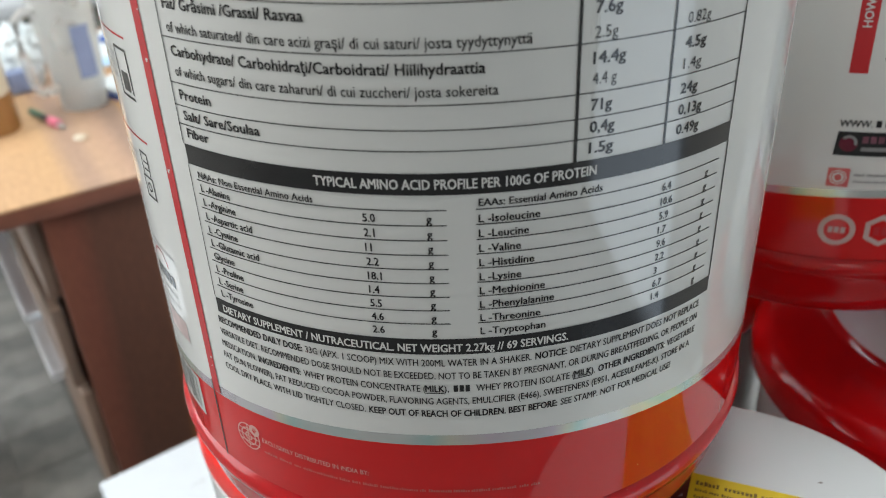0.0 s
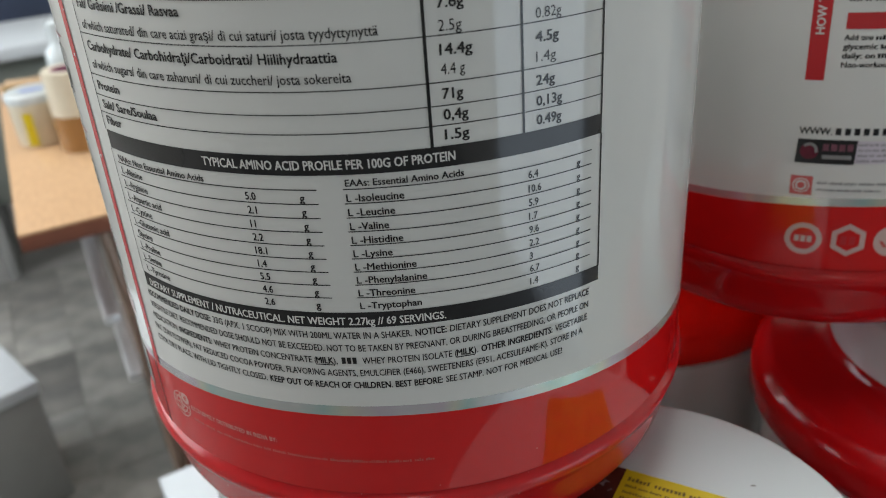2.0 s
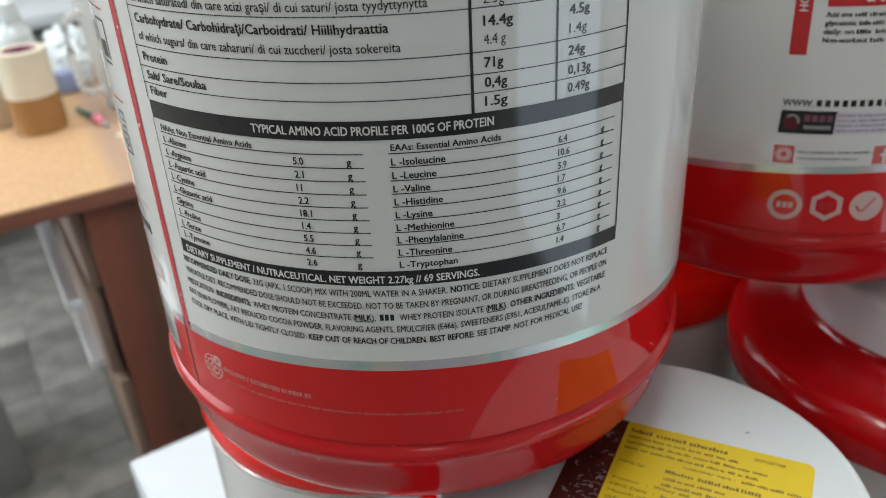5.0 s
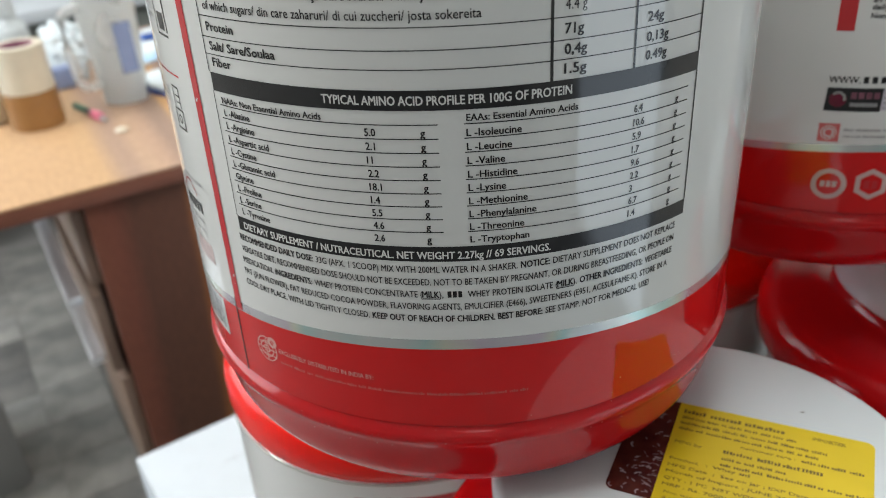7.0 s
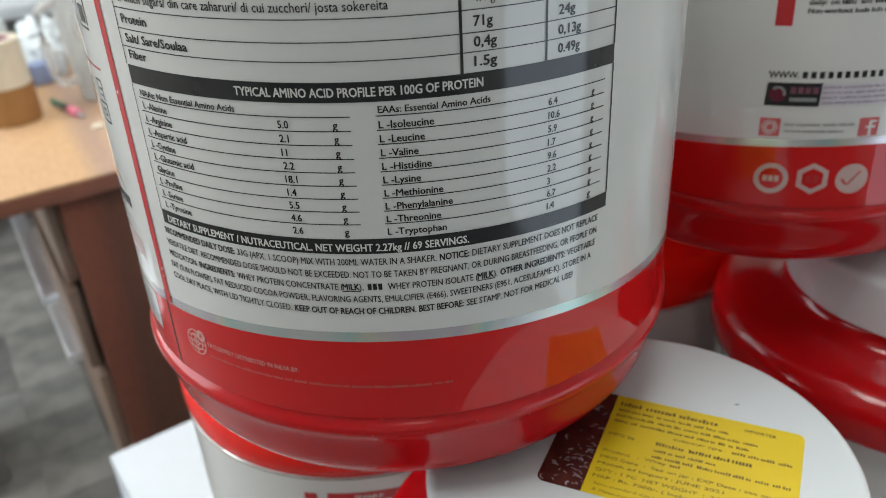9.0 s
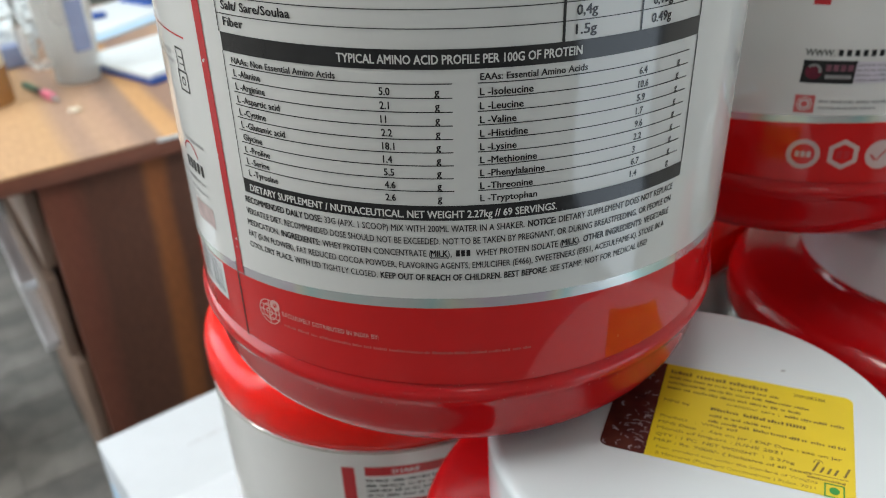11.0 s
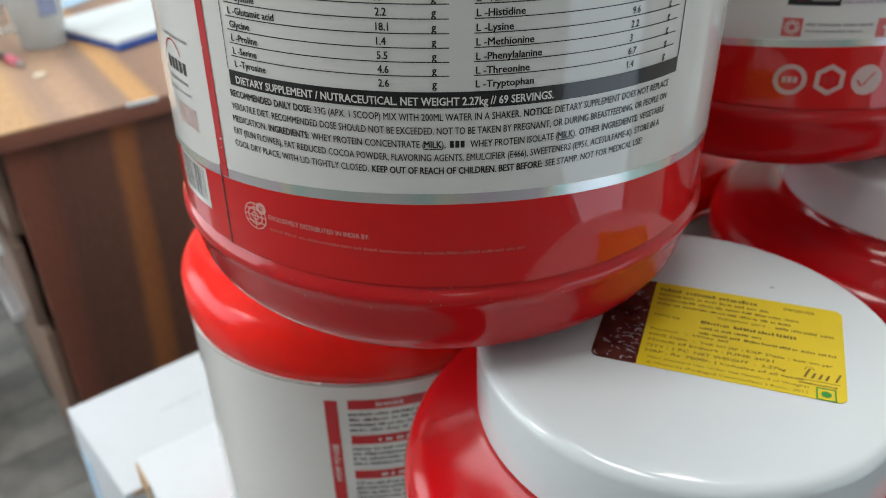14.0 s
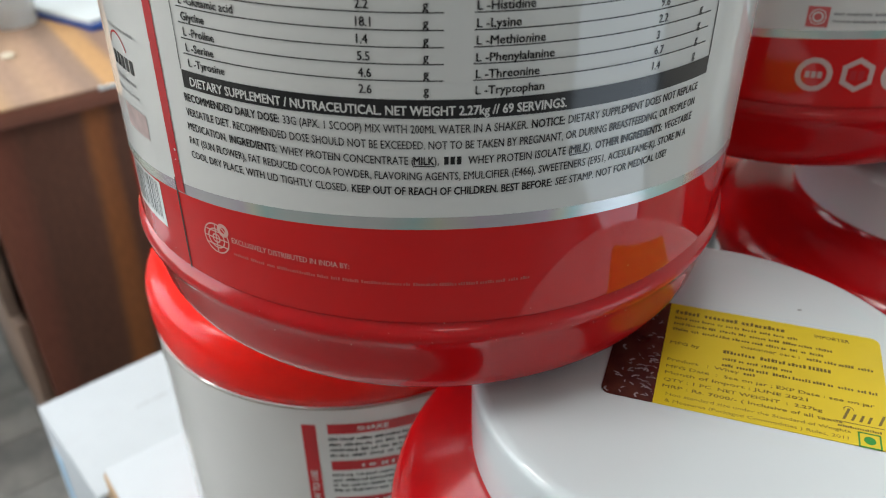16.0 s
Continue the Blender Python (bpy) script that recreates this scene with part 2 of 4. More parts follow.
def box(sx, sy, sz, bevel=0.0, at=(0, 0, 0), segs=2):
    """Box with its base centre at `at`."""
    bm = bmesh.new()
    bmesh.ops.create_cube(bm, size=1, matrix=Matrix.Translation((at[0], at[1], at[2] + sz / 2)) @ Matrix.Diagonal((sx, sy, sz, 1)))
    if bevel:
        bmesh.ops.bevel(bm, geom=bm.edges[:], offset=bevel, segments=segs, affect="EDGES", profile=0.5)
    return bm


def arc_round(cx, cz, r, a0, a1, n=6):
    return [(cx + r * math.cos(radians(a0 + (a1 - a0) * k / n)), cz + r * math.sin(radians(a0 + (a1 - a0) * k / n))) for k in range(n + 1)]


def tube(points, r, segs=8):
    """Round bar through the points."""
    bm = bmesh.new()
    rings = []
    pts = [Vector(p) for p in points]
    for i, p in enumerate(pts):
        d = (pts[min(i + 1, len(pts) - 1)] - pts[max(i - 1, 0)]).normalized()
        q = d.to_track_quat("Z", "Y")
        rings.append([bm.verts.new(p + q @ Vector((r * math.cos(2 * math.pi * k / segs), r * math.sin(2 * math.pi * k / segs), 0))) for k in range(segs)])
    for a, b in zip(rings, rings[1:]):
        for k in range(segs):
            bm.faces.new((a[k], a[(k + 1) % segs], b[(k + 1) % segs], b[k]))
    bm.faces.new(rings[0])
    bm.faces.new(rings[-1][::-1])
    return bm


# writing: flat glyphs laid on a cylinder or on a plane -----------------
GLYPHS = {}


def glyphs(text, weight):
    """Triangles of one line of writing in the built-in font, cap height 1, starting at x = 0."""
    key = (text, weight)
    if key not in GLYPHS:
        cu = bpy.data.curves.new("writing", "FONT")
        cu.body, cu.size, cu.resolution_u, cu.offset = text, 1.0, 2, weight
        ob = bpy.data.objects.new("writing", cu)
        me = bpy.data.meshes.new_from_object(ob)
        v = np.empty(len(me.vertices) * 3)
        me.vertices.foreach_get("co", v)
        v = v.reshape(-1, 3)[:, :2]
        f = [tuple(p.vertices) for p in me.polygons]
        bpy.data.objects.remove(ob)
        bpy.data.curves.remove(cu)
        bpy.data.meshes.remove(me)
        v = v / 0.729
        v[:, 0] -= v[:, 0].min()
        GLYPHS[key] = (v, f)
    return GLYPHS[key]


SKEW = 0.0
LIFT = 0.00012


def on_tub(r, skew=SKEW):
    def f(s, z, up=0.0):
        z += skew * s
        return ((r + LIFT + up) * math.sin(s / r), -(r + LIFT + up) * math.cos(s / r), z)
    return f


def flat(s, z, up=0.0):
    return (s, z, LIFT + up)


def writing(text, s0, z0, cap, s1=None, wrap=None, weight=0.0, up=0.0, narrow=0.72, turn=False):
    """A line of writing from s0 with its baseline at z0, stretched to end at s1."""
    v, f = glyphs(text, 0.0)
    w = v[:, 0].max()
    k = (s1 - s0) / w if s1 is not None else cap * narrow
    bm = bmesh.new()
    # heavier letters: the strokes laid down several times, a hair apart
    b = weight * 1.25
    passes = [(0, 0)] if b < 0.004 else [(-b, -0.6 * b), (b, -0.6 * b), (-b, 0.6 * b), (b, 0.6 * b)]
    for n, (dx, dy) in enumerate(passes):
        vs = []
        for x, y in v:
            x, y = x + dx, y + dy
            p, q = (s0 + x * k, z0 + y * cap) if not turn else (s0 - y * cap, z0 + x * k)
            vs.append(bm.verts.new(wrap(p, q, up + n * 0.000012)))
        for face in f:
            if len(set(face)) > 2:
                try:
                    bm.faces.new([vs[i] for i in face])
                except ValueError:
                    pass
    return bm


def patch(s0, s1, z0, z1, wrap, up=0.0, n=None, bm=None, slant=0.0):
    """A printed rectangle, cut fine enough to follow the curve."""
    bm = bm or bmesh.new()
    n = n or max(1, int(abs(s1 - s0) / 0.0025))
    rows = []
    for z in (z0, z1):
        rows.append([bm.verts.new(wrap(s0 + (s1 - s0) * k / n + slant * (z - z0), z, up)) for k in range(n + 1)])
    for k in range(n):
        bm.faces.new((rows[0][k], rows[0][k + 1], rows[1][k + 1], rows[1][k]))
    return bm


def ring(s, z, r0, r1, wrap, up=0.0, n=36, bm=None, a0=0.0, a1=360.0, squash=1.0):
    """A printed ring (or disc where r0 is 0), or a stretch of one."""
    bm = bm or bmesh.new()
    prev = None
    for k in range(n + 1):
        a = radians(a0 + (a1 - a0) * k / n)
        pair = [bm.verts.new(wrap(s + q * math.cos(a), z + squash * q * math.sin(a), up)) for q in (max(r0, 1e-5), r1)]
        if prev:
            bm.faces.new((prev[0], prev[1], pair[1], pair[0]))
        prev = pair
    return bm


def bars(s0, s1, z, h, wrap, rng, up=0.0, word=0.006, bm=None):
    """A line of writing that cannot be read: words of short upright bars, one a letter."""
    bm = bm or bmesh.new()
    s, pitch = s0, h * 0.66
    while s < s1 - word * 0.3:
        e = min(s1, s + word * rng.uniform(0.4, 1.4))
        while s < e - pitch * 0.4:
            tall = h * rng.choice((1.0, 1.0, 0.74, 0.74, 0.74))
            patch(s, s + pitch * rng.uniform(0.58, 0.82), z, z + tall, wrap, up, n=1, bm=bm)
            s += pitch
        s = e + h * 0.6
    return bm

M_PALEINK = material("pale_grey_ink", (0.40, 0.42, 0.44), 0.5, vary=0.1)

# structure ------------------------------------------------------------
def wall_piece(name, x0, x1, y0, y1, z0, z1, mat=None):
    bm = box(x1 - x0, y1 - y0, z1 - z0, 0, ((x0 + x1) / 2, (y0 + y1) / 2, z0))
    return tagged(put(name, bm, mat or M_WALL, smooth=False), kind="structure")


wall_piece("wall_north", XW - 0.15, XE + 0.15, YN, YN + 0.15, 0, CEIL)
wall_piece("wall_south", XW - 0.15, XE + 0.15, YS - 0.15, YS, 0, CEIL)
# west wall with a window
west = bmesh.new()
for y0, y1, z0, z1 in ((YS, -0.55, 0, CEIL), (1.95, YN, 0, CEIL), (-0.55, 1.95, 0, 0.88), (-0.55, 1.95, 2.42, CEIL)):
    bmesh.ops.create_cube(west, size=1, matrix=Matrix.Translation((XW - 0.075, (y0 + y1) / 2, (z0 + z1) / 2)) @ Matrix.Diagonal((0.15, y1 - y0, z1 - z0, 1)))
tagged(put("wall_west", west, M_WALL, smooth=False), kind="structure")
east = bmesh.new()
for y0, y1, z0, z1 in ((YS, -1.66, 0, CEIL), (-0.34, YN, 0, CEIL), (-1.66, -0.34, 2.06, CEIL)):
    bmesh.ops.create_cube(east, size=1, matrix=Matrix.Translation((XE + 0.075, (y0 + y1) / 2, (z0 + z1) / 2)) @ Matrix.Diagonal((0.15, y1 - y0, z1 - z0, 1)))
tagged(put("wall_east", east, M_WALL, smooth=False), kind="structure")
# unseen door made up round the low daylight, closed above to limit it
door = thing("added_door", Matrix.Translation((XE + 0.06, -1.0, 0)), "added unseen white double door, open below for the daylight streak", "door", kind="structure")
for y0, y1, z0, z1 in ((-0.66, 0.66, 0.0, 0.08), (-0.66, 0.66, 1.96, 2.06), (-0.66, -0.60, 0.08, 1.96), (0.60, 0.66, 0.08, 1.96)):
    part("door_frame", box(0.05, y1 - y0, z1 - z0, 0.004, (0, (y0 + y1) / 2, z0)), M_CARD, door)
for y0, y1 in ((-0.60, -0.003), (0.003, 0.60)):
    part("upper_panel", box(0.04, y1 - y0, 0.86, 0.003, (0, (y0 + y1) / 2, 1.10)), M_CARD, door)
wall_piece("ceiling", XW - 0.15, XE + 0.15, YS - 0.15, YN + 0.15, CEIL, CEIL + 0.12, M_CEIL)
win = thing("window_1", Matrix.Translation((XW - 0.05, 0.7, 0.88)), "white-framed office window in the wall", "window", kind="structure")
for y0, y1, z0, z1 in ((-1.25, 1.25, 0, 0.05), (-1.25, 1.25, 1.49, 1.54), (-1.25, -1.2, 0.05, 1.49), (1.2, 1.25, 0.05, 1.49), (-0.025, 0.025, 0.05, 1.49)):
    part("window_frame", box(0.05, y1 - y0, z1 - z0, 0.004, (0, (y0 + y1) / 2, z0)), M_CARD, win)

# floor slab and its tiles
slab = wall_piece("floor", XW - 0.15, XE + 0.15, YS - 0.15, YN + 0.15, -0.12, -0.004, M_VINYL)

# tubs -----------------------------------------------------------------
R = 0.1034                       # radius over the label
H = 0.285                        # height over the lid
TOP = 0.75                       # table
BASE2 = TOP + H                  # where the upper tubs stand
LAB0, RED1, FOIL1, LAB1 = 0.0390, 0.0684, 0.0719, 0.2055


def dip(bm):
    """The printed border sags towards the sides of the label."""
    for v in bm.verts:
        if RED1 - 1e-4 < v.co.z < FOIL1 + 1e-4:
            v.co.z -= 0.0072 * (v.co.x / R) ** 2
    return bm


def tub(name, m, label, group, plastic=None, drop=0.0, wide=0.0):
    """Wide screw-top powder tub: blown body, wrapped label, lid. drop: how much deeper the lid is screwed down; wide: how far the shoulder bulges out."""
    t = thing(name, m, label, "tub", group)
    rb = R - 0.0007
    prof = [(0, 0.003), (0.060, 0.003), (0.0635, 0.0003), (0.0695, 0.0003), (0.0735, 0.0032)] + arc_round(0.0822, 0.0225, 0.0190, -90, -8, 9)
    prof += [(0.1020, 0.0250), (0.1029, 0.0288), (R + 0.0004, 0.0312), (R + 0.0013, 0.0326), (R + 0.0016, 0.0343), (R + 0.0011, 0.0360), (R + 0.0002, 0.0374), (rb, 0.0384)]
    prof += [(rb, 0.2065), (R + 0.0001 + 0.4 * wide, 0.2078), (R + 0.0006 + 0.8 * wide, 0.2098), (R + 0.0009 + wide, 0.2130), (R + 0.0007 + wide, 0.2225)]
    prof += arc_round(R + 0.0007 + wide - 0.0145, 0.2225, 0.0145, 8, 76, 7)
    prof += [(0.084, 0.2425 - drop * 0.6)] + [(pr, pz - drop) for pr, pz in ((0.0770, 0.2475), (0.0740, 0.2505), (0.0728, 0.2535), (0.0715, 0.262), (0.0715, 0.27), (0, 0.27))]
    part("body", lathe(prof, 128), plastic or M_RED, t, "glossy scarlet plastic body" if plastic else "glossy crimson plastic body")
    lab = part("label", dip(lathe([(R, FOIL1), (R, 0.1), (R, LAB1 - 0.0004), (R - 0.0006, LAB1)], 192)), M_LABEL, t, "white wrapped label film")
    part("foil_stripe", dip(lathe([(R, RED1), (R, FOIL1)], 192)), M_HOLO, t, "silver holographic stripe")
    part("lower_band", dip(lathe([(R - 0.0006, LAB0), (R, LAB0 + 0.0004), (R, RED1)], 192)), M_REDPRINT, t, "red printed band")
    part("label_edge", lathe([(R + 0.00008, LAB1 - 0.0013), (R + 0.00008, LAB1 - 0.0005)], 192), M_EDGELINE, t, "thin dull gold line along the label's top")
    rl = 0.0750
    lp = [(0.0722, 0.2555), (rl - 0.0006, 0.2555), (rl, 0.2562)] + arc_round(rl - 0.0045, H - 0.0045, 0.0045, 0, 84, 6) + [(rl - 0.009, H), (0.02, H), (0, H)]
    lp = [(pr, pz - drop) for pr, pz in lp]
    part("lid", lathe(lp, 128), M_LID, t, "smooth white screw lid")
    return t, lab


def small_print(parent):
    for o in parent.children:
        if o.name.startswith("writing_bar"):
            o["kind"] = "stuff"


def nutrition_side(lab):
    """The table of contents, on the side turned to the camera."""
    W = on_tub(R)
    o = 0.2298                   # table heights are given from the path's zero
    for a, b in ((-0.0877, -0.0824), (-0.1315, -0.1268)):
        part("black_bar", patch(-0.0726, 0.0722, a + o, b + o, W, 0), M_INK, lab)

    def rule(s0, s1, z0, z1, up=0.0, n=None):
        part("rule", patch(s0, s1, z0 + o, z1 + o, W, up, n), M_INK, lab)

    for z in (-0.0456, -0.0560, -0.0668, -0.0724, -0.0772):
        rule(-0.0730, 0.0721, z - 0.00013, z + 0.00013)
    for s, w in ((-0.0730, 0.00016), (0.0720, 0.0003), (0.0251, 0.0004), (0.0484, 0.0003)):
        rule(s - w, s + w, -0.0824, LAB1 - 0.004 - o, 0.00002, 1)
    for s, w in ((-0.0727, 0.00012), (0.0721, 0.00025)):
        rule(s - w, s + w, -0.1268, -0.0877, 0.00002, 1)
    for k in range(9):
        z = -0.0915 - 0.00385 * k
        rule(-0.0706, -0.0040, z - 0.00014, z + 0.00014)
        rule(0.0026, 0.0689, z - 0.00014, z + 0.00014)

    def line(text, s0, z, cap, s1=None, weight=0.010, mat=M_INK, up=0.0, narrow=0.72):
        part("writing", writing(text, s0, z + o, cap, s1, W, weight, up, narrow), mat, lab, smooth=False)

    B = 0.025
    line("Fat/ Grăsimi /Grassi/ Rasvaa", -0.0705, -0.0494, 0.0026, -0.0322, B)
    line("of which saturated/ din care acizi graşi/ di cui saturi/ josta tyydyttynyttä", -0.0705, -0.0547, 0.0025, 0.0149)
    line("Carbohydrate/ Carbohidraţi/Carboidrati/ Hiilihydraattia", -0.0705, -0.0602, 0.0026, 0.0051, B)
    line("of which sugars/ din care zaharuri/ di cui zuccheri/ josta sokereita", -0.0705, -0.0650, 0.0025, 0.0078)
    line("Protein", -0.0705, -0.0707, 0.0025, -0.0600, B)
    line("Salt/ Sare/Soulaa", -0.0705, -0.0759, 0.0025, -0.0467, B)
    line("Fiber", -0.0705, -0.0804, 0.0025, -0.0630, B)
    for text, z, s1, w in (("7.6g", -0.0499, 0.0345, B), ("2.5g", -0.0551, 0.0338, 0), ("14.4g", -0.0605, 0.0360, B), ("4.4 g", -0.0650, 0.0341, 0), ("71g", -0.0708, 0.0333, B), ("0,4g", -0.0759, 0.0343, B), ("1.5g", -0.0808, 0.0343, B)):
        line(text, 0.0284, z, 0.0027, s1, w)
    for text, z, s1, w in (("2.5g", -0.0500, 0.0585, B), ("0.82g", -0.0552, 0.0590, 0), ("4.5g", -0.0607, 0.0582, B), ("1.4g", -0.0654, 0.0575, 0), ("24g", -0.0711, 0.0571, B), ("0,13g", -0.0762, 0.0592, B), ("0.49g", -0.0810, 0.0590, B)):
        line(text, 0.0520, z, 0.0026, s1, w)
    line("TYPICAL AMINO ACID PROFILE PER 100G OF PROTEIN", -0.0342, -0.0862, 0.0025, 0.0305, B, M_WHITEINK, 0.00006)
    line("NAAs: Non Essential Amino Acids", -0.0695, -0.0909, 0.0019, -0.0352, B)
    line("EAAs: Essential Amino Acids", 0.0033, -0.0907, 0.0019, 0.0324, B)
    left = ("L -Alanine", "L -Arginine", "L -Aspartic acid", "L -Cystine", "L -Glutamic acid", "Glycine", "L -Proline", "L -Serine", "L -Tyrosine")
    right = ("L -Isoleucine", "L -Leucine", "L -Valine", "L -Histidine", "L -Lysine", "L -Methionine", "L -Phenylalanine", "L -Threonine", "L -Tryptophan")
    lv = ("5.0", "2.1", "11", "2.2", "18.1", "1.4", "5.5", "4.6", "2.6")
    rv = ("6.4", "10.6", "5.9", "1.7", "9.6", "2.2", "3", "6.7", "1.4")
    for k in range(9):
        z = -0.0947 - 0.00386 * k
        line(left[k], -0.0694, z + 0.0001, 0.0021, None, 0.024, narrow=0.88)
        line(right[k], 0.0032, z - 0.0001, 0.0021, None, 0.024, narrow=0.98)
        line(lv[k], -0.0233, z + 0.0001, 0.0022, None, 0.026, narrow=0.84)
        line("g", -0.0086, z, 0.0023, None, 0.024, narrow=0.9)
        line(rv[k], 0.0494, z, 0.0021, None, 0.02, narrow=0.84)
        line("g", 0.0640, z - 0.0002, 0.0022, None, 0.016, narrow=0.85)
    line("DIETARY SUPPLEMENT / NUTRACEUTICAL. NET WEIGHT 2.27kg // 69 SERVINGS.", -0.0699, -0.1306, 0.0024, 0.0254, B, M_WHITEINK, 0.00006)
    # the small print: each row in runs of plain and heavy letters
    rows = (
        (0.0688, (("RECOMMENDED DAILY DOSE:", 1), ("33G (APX. 1 SCOOP) MIX WITH 200ML WATER IN A SHAKER.", 0), ("NOTICE:", 1), ("DIETARY SUPPLEMENT DOES NOT REPLACE", 0))),
        (0.0686, (("VERSATILE DIET. RECOMMENDED DOSE SHOULD NOT BE EXCEEDED. NOT TO BE TAKEN BY PREGNANT, OR DURING BREASTFEEDING, OR PEOPLE ON", 0),)),
        (0.0683, (("MEDICATION.", 0), ("INGREDIENTS:", 1), ("WHEY PROTEIN CONCENTRATE (", 0), ("MILK", 1), ("), ", 0), ("...", 2), ("WHEY PROTEIN ISOLATE (", 0), ("MILK", 1), (").", 0), ("OTHER INGREDIENTS:", 1), ("VEGETABLE", 0))),
        (0.0667, (("FAT (SUN FLOWER), FAT REDUCED COCOA POWDER, FLAVORING AGENTS, EMULCIFIER (E466), SWEETENERS (E951, ACESULFAME-K). STORE IN A", 0),)),
        (0.0594, (("COOL DRY PLACE, WITH LID TIGHTLY CLOSED.", 0), ("KEEP OUT OF REACH OF CHILDREN. BEST BEFORE:", 1), ("SEE STAMP. NOT FOR MEDICAL USE!", 0))),
    )
    for k, (end, runs) in enumerate(rows):
        z, s = -0.1351 - 0.00408 * k, -0.0731 - 0.0003 * k
        widths = [3.2 if h == 2 else float(glyphs(tx, 0.034 if h else 0.014)[0][:, 0].max()) for tx, h in runs]
        gaps = [0.0 if tx.endswith("(") or (j + 1 < len(runs) and runs[j + 1][0].startswith(")")) else 0.62 for j, (tx, h) in enumerate(runs)]
        gaps[-1] = 0
        unit = (end - s) / (sum(widths) + sum(gaps))
        for (tx, h), w, g in zip(runs, widths, gaps):
            if h == 2:
                mark = bmesh.new()
                for j in range(3):
                    patch(s + (0.05 + 0.3 * j) * w * unit, s + (0.27 + 0.3 * j) * w * unit, z + o, z + o + 0.0021, W, bm=mark)
                part("writing_bar", mark, M_INK, lab, smooth=False)
            else:
                line(tx, s, z, 0.0022, s + w * unit, 0.034 if h else 0.014)
                if tx == "MILK":
                    part("underline", patch(s, s + w * unit, z + o - 0.0006, z + o - 0.0003, W), M_INK, lab, smooth=False)
            s += (w + g) * unit
    # red upright band and the icons beyond it
    part("red_stripe", patch(-0.0844, -0.0808, LAB0 + 0.0262, LAB1 - 0.001, W, 0.00004, n=3), M_LINE, lab)
    chips = bmesh.new()
    crng = random.Random(5)
    for k in range(9):
        c, d = -0.0826 + crng.uniform(-0.0016, 0.0016), crng.uniform(0.0002, 0.0005)
        ring(c, crng.uniform(0.075, 0.19), 0, d, W, 0.00008, n=6, bm=chips, squash=crng.uniform(0.5, 1.4))
    part("chip", chips, M_LABEL, lab, "tiny pale chips in the red stripe")["kind"] = "stuff"
    part("seam", patch(-0.0850, -0.0842, LAB0, LAB0 + 0.03, W, 0.00003, n=1), M_PHOTO, lab)
    for z, s0 in ((-0.0585, -0.128), (-0.0865, -0.128)):
        part("red_rule", patch(s0, -0.0936, z + o - 0.0003 - 0.0018, z + o + 0.0003 - 0.0018, W), M_LINE, lab)
    icon = bmesh.new()
    for a, b, c, d in ((-0.1042, -0.1036, -0.0765, -0.064), (-0.0957, -0.0949, -0.0755, -0.0635), (-0.1042, -0.0949, -0.0770, -0.0763), (-0.1042, -0.0949, -0.0642, -0.0635), (-0.1018, -0.0972, -0.0752, -0.0700)):
        patch(a, b, c + o, d + o, W, 0, bm=icon)
    part("icon", icon, M_INK, lab)
    icon = bmesh.new()
    for a, b, c, d in ((-0.1022, -0.1017, -0.0990, -0.0925), (-0.0972, -0.0967, -0.0990, -0.0925), (-0.1022, -0.0967, -0.0928, -0.0922), (-0.1030, -0.1024, -0.1060, -0.0995), (-0.0966, -0.0960, -0.1060, -0.0995), (-0.1030, -0.0960, -0.1063, -0.1057), (-0.1030, -0.0960, -0.1000, -0.0994), (-0.1005, -0.0972, -0.0954, -0.0950), (-0.1005, -0.0972, -0.0975, -0.0971)):
        patch(a, b, c + o, d + o, W, 0, bm=icon)
    ring(-0.0995, -0.1028 + o, 0.0010, 0.0015, W, 0, bm=icon)
    part("icon", icon, M_INK, lab)
    rng = random.Random(4)
    small = bmesh.new()
    for z in (-0.0672, -0.0700, -0.0728, -0.0958, -0.0985):
        bars(-0.122, -0.1062, z + o, 0.0011, W, rng, word=0.005, bm=small)
    bars(-0.112, -0.0932, -0.1243 + o, 0.0010, W, rng, word=0.005, bm=small)
    bars(-0.113, -0.0965, -0.1424 + o, 0.0009, W, rng, word=0.004, bm=small)
    part("writing_bar", small, M_GREY, lab)
    mark = bmesh.new()
    for k in range(5):
        a = -0.1118 + 0.0031 * k
        patch(a, a + 0.0021, -0.1352 + o, -0.1312 + o, W, 0, bm=mark)
    part("maker_mark", mark, M_INK, lab)
    part("maker_arc", ring(-0.1065, -0.1318 + o, 0.0062, 0.0068, W, 0, a0=20, a1=160), M_LINE, lab)
    sub = bmesh.new()
    bars(-0.113, -0.0975, -0.1388 + o, 0.0013, W, rng, word=0.003, bm=sub)
    part("maker_mark", sub, M_GREY, lab)
    part("colour_patch", patch(-0.1105, -0.0953, -0.1535 + o, -0.1462 + o, W), material("pink_grey_print", (0.5, 0.38, 0.36), 0.3, vary=0.3, scale=250), lab)
    code = bmesh.new()
    patch(-0.118, -0.0952, -0.1815 + o, -0.1665 + o, W, 0.00003, bm=code)
    part("code_field", code, M_LABEL, lab)
    code = bmesh.new()
    s = -0.1165
    while s < -0.0970:
        w = rng.choice((0.0003, 0.0005, 0.0008))
        patch(s, s + w, -0.1795 + o, -0.1672 + o, W, 0.00009, n=1, bm=code)
        s += w + rng.choice((0.0007, 0.0011))
    part("code_bar", code, M_INK, lab)
    # globe and the two lines below it, on the red band
    g = bmesh.new()
    for q in (0.0046, 0.0030, 0.0013):
        ring(-0.0700, -0.1750 + o, q - 0.00022, q + 0.00022, W, 0, bm=g)
